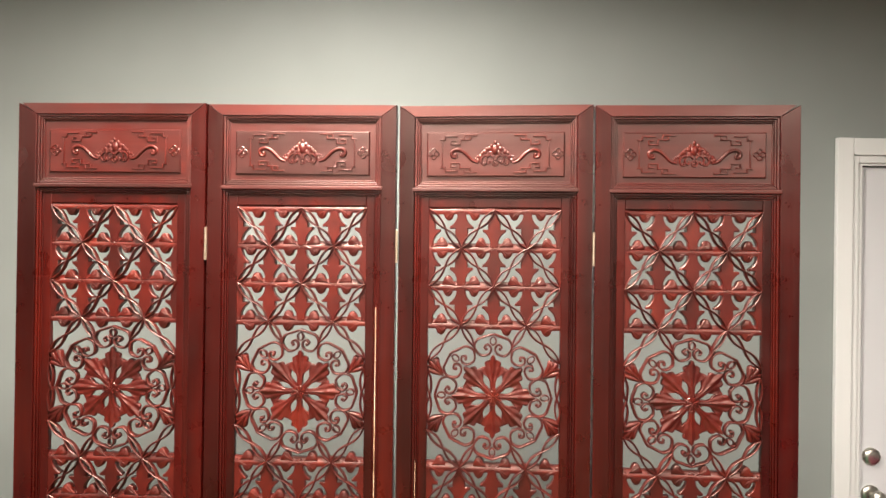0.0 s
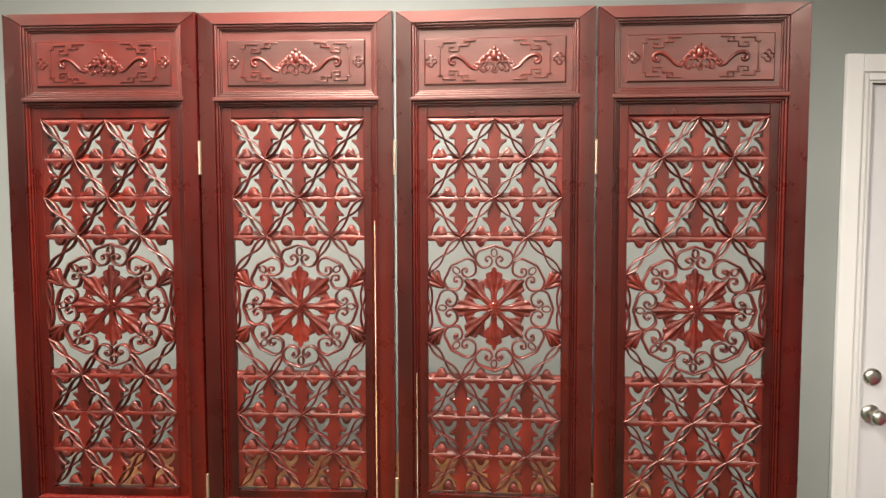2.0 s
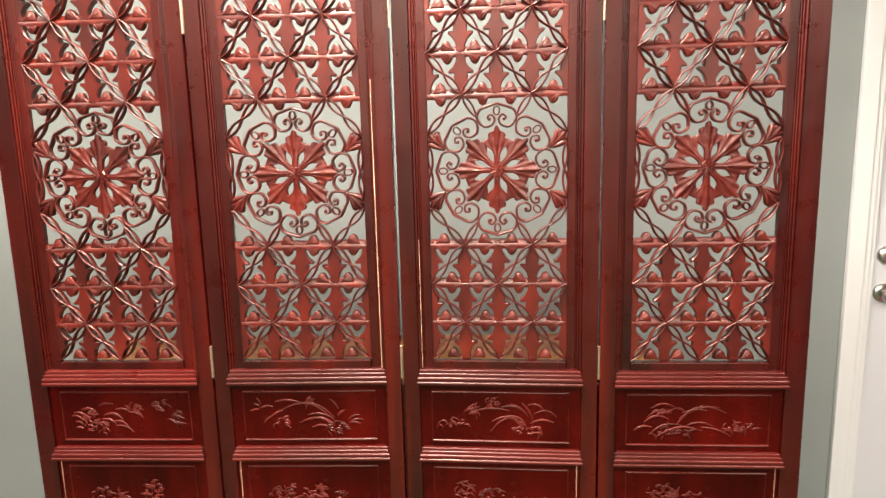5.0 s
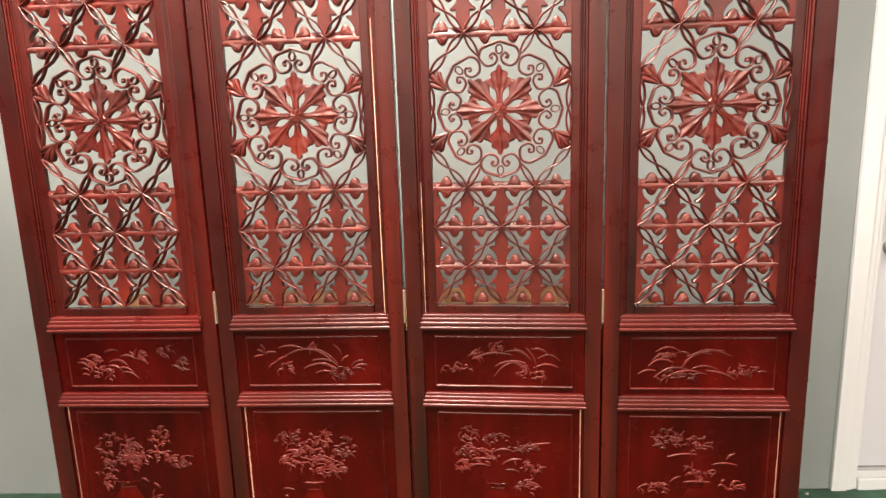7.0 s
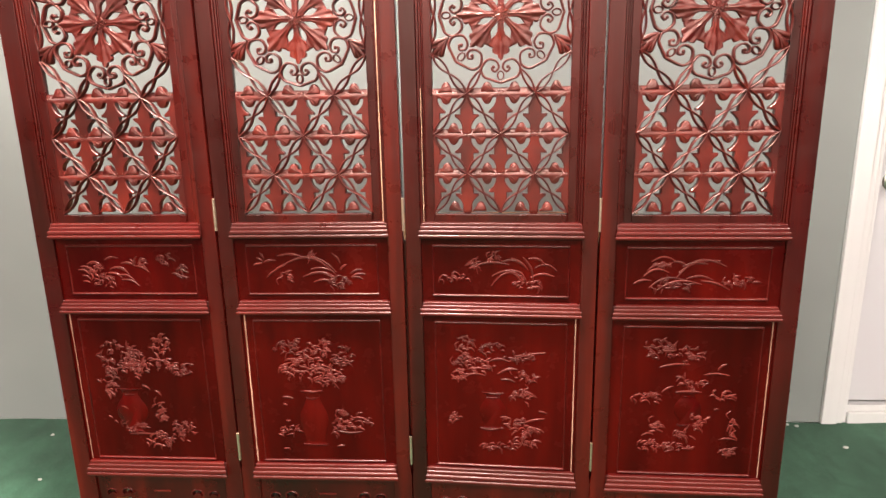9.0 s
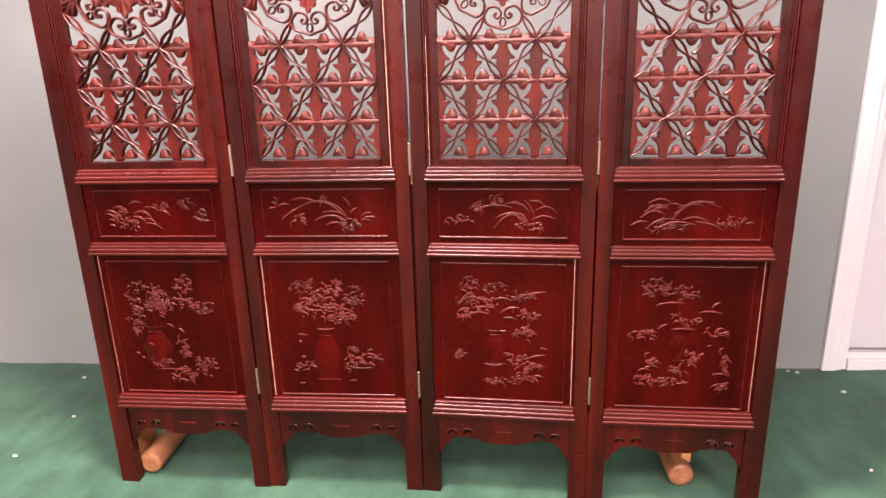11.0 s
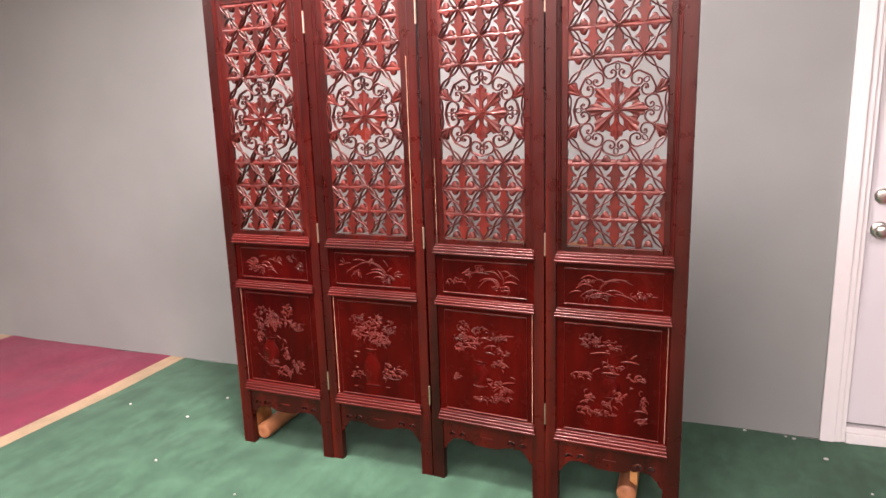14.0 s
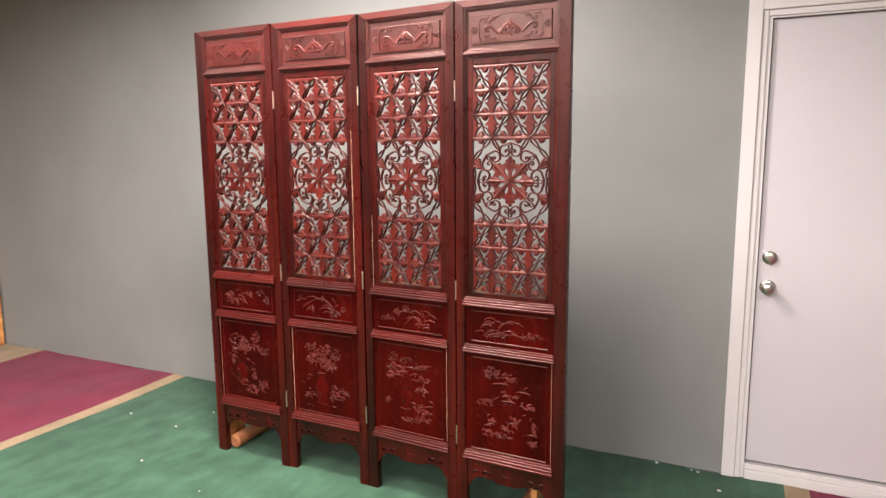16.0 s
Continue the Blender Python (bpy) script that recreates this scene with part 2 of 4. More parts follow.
# ---- room ----
LEFT_END, RIGHT_END, BACK = -8.06, 3.2, -10.0
DOOR_L, DOOR_R, DOOR_T = -0.031, 0.880, 2.087
bm = bmesh.new()
box(bm, LEFT_END, DOOR_L - 0.02, 0, 0.14, 0, CEILING)
box(bm, DOOR_R + 0.02, RIGHT_END, 0, 0.14, 0, CEILING)
box(bm, DOOR_L - 0.02, DOOR_R + 0.02, 0, 0.14, DOOR_T + 0.02, CEILING)
structure("wall_north", bm, WALL, "grey-green painted wall behind the folding screen", "wall")
structure("wall_east", one_box(RIGHT_END, RIGHT_END + 0.14, BACK, 0.14, 0, CEILING), WALL, "grey-green painted side wall", "wall")
structure("wall_south", one_box(-8.2, RIGHT_END + 0.14, BACK - 0.14, BACK, 0, CEILING), WALL, "grey-green painted wall behind the walk", "wall")
# never in view; its dark colour is added to dull reflections in the lacquer
structure("wall_west", one_box(-8.2, -8.06, BACK, 0.14, 0, CEILING), DIM, "unseen far wall, coloured dark to keep reflections low", "wall")
structure("ceiling", one_box(-8.2, RIGHT_END + 0.14, BACK - 0.14, 0.14, CEILING, CEILING + 0.1), CEILING_WHITE, "plain white ceiling", "ceiling")
structure("ground", one_box(-8.2, RIGHT_END + 0.14, BACK - 0.14, 0.14, -0.12, -0.02), CEILING_WHITE, "screed floor under the carpet", "floor")


def carpet_field(name, x0, x1, y0, y1, mat, label, step=0.05):
    """Fitted carpet with soft ripples."""
    bm = bmesh.new()
    nx, ny = max(2, int((x1 - x0) / step)), max(2, int((y1 - y0) / step))
    grid = []
    for i in range(nx + 1):
        col = []
        for j in range(ny + 1):
            x, y = x0 + (x1 - x0) * i / nx, y0 + (y1 - y0) * j / ny
            h = 0.009 * noise.noise((x * 3.1 - y * 1.3, y * 0.8, 0)) + 0.003 * noise.noise((x * 5 - y * 2, y * 3, 3))
            col.append(bm.verts.new((x, y, h)))
        grid.append(col)
    for i in range(nx):
        for j in range(ny):
            bm.faces.new((grid[i][j], grid[i + 1][j], grid[i + 1][j + 1], grid[i][j + 1]))
    ob = part(name, bm, mat, None, smooth=True)
    return tagged(ob, label, "carpet", kind="structure")


carpet_field("floor_green", -3.55, 0.138, BACK, 0.0, GREEN, "green wall-to-wall carpet field, slightly rippled and worn")
carpet_field("floor_beige_strip", -3.657, -3.55, BACK, 0.0, BEIGE, "narrow beige carpet border strip")
carpet_field("floor_red", -5.035, -3.657, BACK, 0.0, RED, "crimson red carpet field")
carpet_field("floor_beige", -8.06, -5.035, BACK, 0.0, BEIGE, "beige carpet field beyond the crimson one")
carpet_field("floor_beige_edge", 0.138, 0.241, BACK, 0.0, BEIGE, "narrow beige carpet border strip by the door")
carpet_field("floor_crimson", 0.241, RIGHT_END, BACK, 0.0, RED, "crimson carpet field by the door")

# rims drawn round the unseen lamps
for lx, ly, _, wide in UNSEEN_LIGHTS:
    radius = wide / 2 + 0.02
    spot = thing("unseen_light", pose(lx, ly, CEILING - 0.012), "unseen round white ceiling light, placed for its effect on screen and walls", "lamp", "ceiling lights")
    bm = bmesh.new()
    bmesh.ops.create_cone(bm, cap_ends=False, segments=32, radius1=radius + 0.03, radius2=radius, depth=0.022)
    bmesh.ops.create_cone(bm, cap_ends=False, segments=32, radius1=radius + 0.002, radius2=radius, depth=0.022)
    part("rim", bm, WHITE, spot)

# ---- door ----
door = thing("door_1", pose(0, 0, 0), "white flush door, closed, with nickel knob and deadbolt", "door")
door["kind"] = "structure"
door_leaf = part("leaf", one_box(DOOR_L + 0.004, DOOR_R - 0.004, 0.012, 0.055, 0.085, DOOR_T - 0.004, bevel=0.002), DOOR_WHITE, door)
# near-black sheet: the shade in the gaps round the leaf is its colour
structure("door_backing", one_box(DOOR_L - 0.02, DOOR_R + 0.02, 0.10, 0.14, 0, DOOR_T + 0.02), DARK, "dark sheet standing for the shade behind the closed door", "wall")
for x0, x1 in ((DOOR_L - 0.02, DOOR_L), (DOOR_R, DOOR_R + 0.02)):
    part("jamb", one_box(x0, x1, -0.004, 0.09, 0.0, DOOR_T), WHITE, door)
part("head_jamb", one_box(DOOR_L - 0.02, DOOR_R + 0.02, -0.004, 0.09, DOOR_T, DOOR_T + 0.02), WHITE, door)


def casing(bm, side):
    """A door casing: a flat board, a sloping inner bead and a thin stop against the leaf."""
    edge = DOOR_L if side < 0 else DOOR_R
    for near, far, front, top in ((0.040, 0.097, -0.020, 2.183), (0.017, 0.0395, -0.012, 2.121), (0.0, 0.0165, -0.005, 2.094)):
        box(bm, *sorted((edge + side * near, edge + side * far)), front, -0.001, 0, top, bevel=0.003)
    return bm


part("casing", casing(bmesh.new(), -1), WHITE, door)
part("casing", casing(bmesh.new(), 1), WHITE, door)
bm = one_box(DOOR_L - 0.0395, DOOR_R + 0.0395, -0.019, -0.001, 2.1215, 2.182, bevel=0.004)
box(bm, DOOR_L - 0.0165, DOOR_R + 0.0165, -0.011, -0.001, 2.0945, 2.121, bevel=0.003)
part("head_casing", bm, WHITE, door)
bm = one_box(DOOR_L + 0.001, DOOR_R - 0.001, -0.015, 0.09, 0.0, 0.045, bevel=0.004)
box(bm, DOOR_L + 0.001, DOOR_R - 0.001, 0.0, 0.09, 0.0455, 0.07, bevel=0.003)
part("threshold", bm, WHITE, door, "white painted wooden threshold")


def turned(bm, profile, x, z, y0, seg=24):
    """A lathe form about an axis towards -y: pairs of (distance from the door, radius)."""
    rings = []
    for d, r in profile:
        rings.append([bm.verts.new((x + r * math.cos(2 * math.pi * k / seg), y0 - d, z + r * math.sin(2 * math.pi * k / seg))) for k in range(seg)])
    for a, b in zip(rings, rings[1:]):
        for k in range(seg):
            bm.faces.new((a[k], a[(k + 1) % seg], b[(k + 1) % seg], b[k]))
    bm.faces.new(rings[0][::-1])
    bm.faces.new(rings[-1])
    return bm


part("knob", turned(bmesh.new(), [(0, 0.033), (0.006, 0.033), (0.010, 0.028), (0.012, 0.013), (0.03, 0.012), (0.036, 0.022), (0.045, 0.028), (0.056, 0.027), (0.063, 0.020), (0.065, 0.008)], 0.017, 0.919, 0.012), NICKEL, door_leaf, "satin nickel door knob", True)
part("deadbolt", turned(bmesh.new(), [(0, 0.032), (0.008, 0.031), (0.014, 0.026), (0.016, 0.015), (0.017, 0.004)], 0.019, 1.053, 0.012), NICKEL, door_leaf, "round nickel deadbolt", True)

# ---- folding screen ----
W = 0.2265          # half the width of a leaf
TOP = 2.101
# the middle of each leaf's front, and the way it faces
LEAVES = [(-2.2966, -0.7742, -1.86), (-1.8402, -0.7821, -1.11), (-1.3804, -0.8040, -4.57), (-0.9232, -0.8328, -2.85)]
LEAN = -0.23        # degrees by which the screen leans along its length
X0, Y0 = -1.61, -0.80
screen = thing("folding_screen", pose(X0, Y0, 0), "tall four-leaf red-lacquered hardwood folding screen with carved fretwork", "folding screen")
MESHES = {}


def shared(name, make, smooth=False):
    if name not in MESHES:
        MESHES[name] = finish(make(), name, smooth)
    return MESHES[name]


def frame_ring(bm, u, z0, z1, width, y_front, y_back, bevel=0.002):
    """Four strips round an opening, butted at the corners."""
    box(bm, -u, -u + width, y_front, y_back, z0, z1, bevel)
    box(bm, u - width, u, y_front, y_back, z0, z1, bevel)
    box(bm, -u + width, u - width, y_front, y_back, z1 - width, z1, bevel)
    box(bm, -u + width, u - width, y_front, y_back, z0, z0 + width, bevel)


def stile(side, extra=0.0):
    """An upright of the leaf, mitred at its head, broader in the foot; extra: how much wider the outermost ones are."""
    s, w, foot, out = side, 0.0365, 0.0455, W + extra
    bm = bmesh.new()
    heel = W + max(extra, 0.0026)
    slab(bm, [(s * heel, -0.006), (s * heel, 0.268), (s * out, 0.290), (s * out, TOP), (s * (W - w), TOP - 0.0265), (s * (W - w), 0.262), (s * (W - foot), 0.250), (s * (W - foot), -0.006)], 0, 0.030, 0.0012)
    return bm


def top_rail():
    w = 0.0366
    bm = bmesh.new()
    slab(bm, [(-W + 0.0004, TOP), (-W + w, TOP - 0.0265), (W - w, TOP - 0.0265), (W - 0.0004, TOP)], 0.0, 0.030, 0.0010)
    return bm


def level_rail(z0, z1):
    return one_box(-W + 0.0367, W - 0.0367, 0.0008, 0.0292, z0, z1, bevel=0.002)


def stepped(z0, z1, steps):
    """The nested mouldings round an opening, each stepping back."""
    bm = bmesh.new()
    u = W - 0.0366
    for width, y in steps:
        frame_ring(bm, u, z0, z1, width, y, 0.024, 0.0021)
        u, z0, z1 = u - width, z0 + width, z1 - width
    return bm


def lattice_frame():
    """The flat inner frame that holds the fret, with a sill at its foot."""
    bm = bmesh.new()
    u, z0, z1 = 0.1750, 0.930, 1.8845
    for s in (-1, 1):
        box(bm, *sorted((s * u, s * 0.1552)), 0.0095, 0.024, z0, z1, 0.002)
    box(bm, -0.1552, 0.1552, 0.0095, 0.024, 1.8605, z1, 0.002)
    box(bm, -0.1552, 0.1552, 0.0060, 0.024, z0, 0.9690, 0.002)
    return bm


def ledge(z0, z1):
    """A projecting moulding of five rounded reeds, its ends mitred back to the leaf."""
    bm = bmesh.new()
    h = z1 - z0
    profile = [(-0.012, 1.0), (0.0030, 1.0), (0.0046, 0.985), (0.0052, 0.945), (0.0050, 0.800), (0.0066, 0.785), (0.0080, 0.760), (0.0085, 0.715), (0.0083, 0.560), (0.0100, 0.545), (0.0118, 0.515),
               (0.0124, 0.470), (0.0122, 0.350), (0.0088, 0.330), (0.0088, 0.275), (0.0115, 0.260), (0.0136, 0.220), (0.0143, 0.150), (0.0134, 0.060), (0.0100, 0.0), (-0.012, 0.0)]
    rings = [[bm.verts.new((s * (0.1815 + 0.92 * max(out, 0)), -out, z0 + h * k)) for out, k in profile] for s in (-1, 1)]
    for i in range(len(profile) - 1):
        bm.faces.new((rings[0][i], rings[0][i + 1], rings[1][i + 1], rings[1][i]))
    bm.faces.new(rings[0][::-1])
    bm.faces.new(rings[1])
    return bm


def bead_rect(u, z0, z1, y):
    """A bead round a board, bolder at its head and foot than at its sides."""
    bm = bmesh.new()
    for z in (z0, z1):
        tube(bm, [(-u, z), (u, z)], 0.0026, y, 0.0048, 10)
    for s in (-u, u):
        tube(bm, [(s, z0), (s, z1)], 0.0016, y, 0.0024, 8)
    return bm


def board(u, z0, z1, y):
    return one_box(-u, u, y, y + 0.008, z0, z1)


# -- the fret: level bars, arrow-shaped uprights, blossoms with curled lobes, twined strands --
PU, HU = 0.0775, 0.155
PZ_UPPER, PZ_LOWER = 0.0905, 0.0915
YF, YB = 0.009, 0.027


def fret_rail():
    """A level bar: a hollow upper band over a sloping face."""
    bm = bmesh.new()
    face = [(YB, 0.0112), (YF + 0.006, 0.0116), (YF + 0.0055, 0.0040), (YF + 0.0030, 0.0020), (YF + 0.0018, -0.0060), (YF + 0.0034, -0.0106), (YB, -0.0100)]
    ends = [[bm.verts.new((x, y, z)) for y, z in face] for x in (-HU - 0.003, HU + 0.003)]
    for i in range(len(face)):
        bm.faces.new((ends[0][i - 1], ends[0][i], ends[1][i], ends[1][i - 1]))
    bm.faces.new(ends[0])
    bm.faces.new(ends[1][::-1])
    return bm


def clipped(half, lo, hi):
    """A mirrored outline, cut off beyond lo and hi."""
    pts = [(min(max(a, lo), hi), b) for a, b in half + [(-a, b) for a, b in half[::-1]]]
    return [p for k, p in enumerate(pts) if (Vector(p) - Vector(pts[k - 1])).length > 1e-5]


def fret_upright(lo, hi):
    """Stem on the blossom (at 0) that sweeps out to pointed arms, then a square bell that narrows between the strands to the crossing."""
    bm = bmesh.new()
    stem = [(0.0105, 0.0), (0.0105, 0.016), (0.0122, 0.0220), (0.0160, 0.0290), (0.0215, 0.0350), (0.0275, 0.0395), (0.0275, 0.0445)]
    bell = [(0.0150, 0.0445), (0.0150, 0.0660), (0.0085, 0.0760), (0.0012, 0.0895)]
    slab(bm, clipped(stem + bell, lo, hi), YF + 0.0022, YB, 0.0016)
    return bm


LOBE = [(0.0125, 0.003), (0.0180, 0.0080), (0.0200, 0.0145), (0.0228, 0.0205), (0.0275, 0.0246), (0.0328, 0.0250), (0.0378, 0.0215), (0.0415, 0.0150), (0.0440, 0.0085), (0.0446, 0.003)]


def fret_blossom(sides, ways):
    """A studded square flower with curled leaves towards the given sides (in u) and ways (in z)."""
    bm = bmesh.new()
    k = 0.0085
    lo, hi = (-k if -1 in sides else -0.004), (k if 1 in sides else 0.004)
    slab(bm, clipped([(0.003, -k if -1 in ways else -0.004), (k, -0.003), (k, 0.003), (0.003, k if 1 in ways else 0.004)], lo, hi), YF + 0.0032, YB, 0.0008)
    for sx in sides:
        for sz in ways:
            slab(bm, [(sx * a, sz * b) for a, b in LOBE], YF + 0.0022, YB, 0.0010)
            for tip, high in ((0.0225, 0.0150), (0.0290, 0.0205), (0.0365, 0.0170)):
                tube(bm, smooth_line([(sx * 0.0130, sz * 0.0030), (sx * (0.4 * tip + 0.009), sz * 0.45 * high), (sx * tip, sz * high)], 3), 0.0020, YF + 0.0026, 0.0013, 6, lambda q: 0.4 + 0.6 * math.sin(math.pi * min(1, 0.1 + 0.8 * q)))
    for a in (-0.0055, 0, 0.0055):
        for b in (-0.0055, 0, 0.0055):
            if (a == 0) == (b == 0) and lo <= a <= hi and (b <= 0 or 1 in ways) and (b >= 0 or -1 in ways):
                dot(bm, a, b, YF + 0.0018, 0.0014, 0.9, 8)
    return bm


def twined(d, amp, waves, n=16):
    """Two strands that twine about the line from the origin to d."""
    d = Vector(d)
    side = Vector((-d.y, d.x)).normalized()
    bm = bmesh.new()
    for s in (1, -1):
        line = [tuple(d * (i / n) + side * (s * amp * math.sin(math.pi * waves * i / n))) for i in range(n + 1)]
        strand(bm, line, 0.0022, YF - 0.0035 + 0.0008 * (s > 0), 0.0180)
    return bm


def place(name, mesh, mat, parent, u, z):
    ob = part(name, mesh, mat, parent)
    ob.location = (u, 0, z)
    return ob


def fret(panel, z_top, rows, flip, open_way, pitch):
    """One field of fretwork. open_way: the side, above (1) or below (-1), on which it meets the medallion."""
    z_low = z_top - rows * pitch
    for r in range(rows + 1):
        z = z_top - r * pitch
        if z > 0.98:
            place("fret_rail", shared("fret_rail", fret_rail, True), WOOD_C, panel, 0, z)
        for c in range(5):
            u = -HU + c * PU
            if (r + c + flip) % 2:
                sides = tuple(k for k in (-1, 1) if -1e-3 <= c + k <= 4 + 1e-3)
                ways = tuple(k for k in (-1, 1) if z_low - 1e-3 <= z + k * pitch <= z_top + 1e-3 or k == open_way)
                place("fret_blossom", shared(f"blossom{sides}{ways}", lambda: fret_blossom(sides, ways), True), WOOD_C, panel, u, z)
    for r in range(rows):
        for c in range(5):
            u = -HU + c * PU
            above = (r + c + flip) % 2
            lo, hi = (-0.004 if c == 0 else -1), (0.004 if c == 4 else 1)
            ob = place("fret_upright", shared(f"upright{lo}{hi}", lambda: fret_upright(lo, hi)), WOOD_C, panel, u, z_top - (r + (0 if above else 1)) * pitch)
            if above:
                ob.scale = (1, 1, -1)
            if c < 4:
                falls = (r + c + flip) % 2 == 0
                d = (PU, -pitch) if falls else (PU, pitch)
                place("twined_strand", shared(f"twined{falls}{pitch}", lambda: twined(d, 0.0072, 2), True), WOOD_S, panel, u, z_top - (r + (0 if falls else 1)) * pitch)


# -- the medallion: a rosette in a ring of scrolled hearts --
MED_Z = 1.4155


HALF_PETAL = [(0.010, 0.0052), (0.022, 0.0068), (0.035, 0.0070), (0.043, 0.0105), (0.0495, 0.0185), (0.0560, 0.0255), (0.0625, 0.0282), (0.0682, 0.0262), (0.0716, 0.0175),
              (0.0765, 0.0198), (0.0815, 0.0188), (0.0852, 0.0130), (0.0872, 0.0065), (0.0935, 0.0055), (0.0985, 0.0008)]


def petal():
    """A lobed leaf along +u, ridged along its middle, its lobes fluted like a shell and rounded at their rims."""
    bm = bmesh.new()
    across = [-1, -0.9, -0.75, -0.6, -0.45, -0.3, -0.15, 0, 0.15, 0.3, 0.45, 0.6, 0.75, 0.9, 1]
    rows = []
    for (a0, b0), (a1, b1) in zip(HALF_PETAL, HALF_PETAL[1:]):
        for k in range(2):
            rows.append((a0 + (a1 - a0) * k / 2, b0 + (b1 - b0) * k / 2))
    rows.append(HALF_PETAL[-1])
    grid = []
    for a, w in rows:
        line = [bm.verts.new((a, 0.0195, -w))]
        for t in across:
            b = w * t
            fan = math.atan2(b, a - 0.020)
            flute = 0.0020 * min(1, max(0, (a - 0.03) / 0.02)) * (1 - math.cos(fan * 22)) / 2
            fold = 0.0016 + 0.0045 * abs(t) * min(1, w / 0.02) - 0.0032 * max(0, abs(t) - 0.5) * min(1, w / 0.02)
            line.append(bm.verts.new((a, 0.0062 + fold + flute + (0.0018 if abs(t) == 1 else 0), b)))
        line.append(bm.verts.new((a, 0.0195, w)))
        grid.append(line)
    for p, q in zip(grid, grid[1:]):
        for i in range(len(p) - 1):
            bm.faces.new((p[i], q[i], q[i + 1], p[i + 1]))
        bm.faces.new((p[-1], q[-1], q[0], p[0]))
    bm.faces.new(grid[0])
    bm.faces.new(grid[-1][::-1])
    return bm


def rosette_heart():
    bm = bmesh.new()
    slab(bm, [(0.017 * math.cos(2 * math.pi * i / 24), 0.017 * math.sin(2 * math.pi * i / 24)) for i in range(24)], 0.0065, 0.024, 0.004)
    for k in range(8):
        w = k * math.pi / 4
        if k % 2 == 0:
            for e in (-0.006, 0, 0.006):
                dot(bm, 0.019 * math.cos(w) - e * math.sin(w), 0.019 * math.sin(w) + e * math.cos(w), 0.006, 0.0019)
        tube(bm, [(0.003 * math.cos(w + 0.39), 0.003 * math.sin(w + 0.39)), (0.018 * math.cos(w + 0.39), 0.018 * math.sin(w + 0.39))], 0.0012, 0.0052, 0.0018, 5)
    return bm


def scrolled_heart():
    """Two C-scrolls that part at the tip (the origin) and curl in towards -z, with a small eye between them."""
    arm = [(0, 0), (0.020, -0.0065), (0.038, -0.0145), (0.0435, -0.033), (0.029, -0.0505), (0.0105, -0.047), (0.0045, -0.034), (0.0125, -0.0245), (0.0205, -0.0305), (0.0160, -0.0365)]
    bm = bmesh.new()
    for s in (-1, 1):
        line = [(s * a, b) for a, b in smooth_line(arm)]
        strand(bm, line, 0.0025, 0.0066, 0.0205, lambda q: 1.15 - 0.25 * q)
        dot(bm, s * 0.0163, -0.0345, 0.0085, 0.0042)
    eye = [(0.0068 * math.sin(2 * math.pi * i / 14), -0.0160 + 0.0095 * math.cos(2 * math.pi * i / 14)) for i in range(15)]
    strand(bm, eye, 0.0017, 0.0070, 0.0195)
    return bm


def corner_leaf():
    """A leaf of three fluted lobes that springs from the scrolls towards the border."""
    bm = bmesh.new()
    slab(bm, [(0.116, 0.045), (0.128, 0.0475), (0.139, 0.0490), (0.149, 0.0530), (0.1550, 0.0590), (0.1552, 0.0670), (0.1512, 0.0705), (0.1545, 0.0770), (0.1530, 0.0850), (0.1460, 0.0885), (0.1405, 0.0850),
              (0.1350, 0.0895), (0.1285, 0.0865), (0.1265, 0.0780), (0.1262, 0.0680), (0.1215, 0.0560)], 0.0100, 0.024, 0.0025)
    for tip, wide in (((0.1525, 0.0605), 0.0058), ((0.1485, 0.0810), 0.0062), ((0.1318, 0.0835), 0.0052)):
        mid = (0.45 * 0.118 + 0.55 * tip[0] + 0.002, 0.45 * 0.048 + 0.55 * tip[1])
        tube(bm, smooth_line([(0.1175, 0.0475), mid, tip], 4), wide, 0.0102, 0.0044, 10, lambda q: 0.22 + 0.78 * math.sin(math.pi * min(1, 0.08 + 0.72 * q)))
    for tip in ((0.1545, 0.0700), (0.1400, 0.0850)):
        tube(bm, smooth_line([(0.119, 0.050), (0.132, 0.064), tip], 4), 0.0014, 0.0080, 0.0028, 6)
    return bm


def medallion(panel):
    for k in range(8):
        ob = place("petal", shared("petal", petal, True), WOOD_C, panel, 0, MED_Z)
        ob.rotation_euler = (0, k * math.pi / 4, 0)
        if k % 2:
            ob.scale = (0.99, 1, 1.03)
        w = k * math.pi / 4
        r = 0.1375 if k % 2 == 0 else 0.1415
        ob = place("scrolled_heart", shared("scrolled_heart", scrolled_heart, True), WOOD_S, panel, r * math.sin(w), MED_Z + r * math.cos(w) * (1.07 if k % 4 == 0 else 1))
        ob.rotation_euler = (0, w, 0)
    place("rosette_heart", shared("rosette_heart", rosette_heart), WOOD_C, panel, 0, MED_Z)
    for sx in (-1, 1):
        for sz in (-1, 1):
            zt = MED_Z + sz * 0.1685
            for name, d, amp, waves in (("a", (HU / 2, -0.0860), 0.0070, 2), ("b", (-0.034, -0.052), 0.0062, 1)):
                ob = place("twined_strand", shared(f"tie_{name}", lambda: twined(d, amp, waves), True), WOOD_S, panel, sx * HU / 2, zt)
                ob.scale = (sx, 1, sz)
            ob = place("twined_strand", shared("tie_c", lambda: twined((0.004, 0.058), 0.0055, 1), True), WOOD_S, panel, sx * (HU - 0.006), MED_Z)
            ob.scale = (sx, 1, sz)
            ob = place("corner_leaf", shared("corner_leaf", corner_leaf, True), WOOD_C, panel, 0, MED_Z)
            ob.scale = (sx, 1, sz)


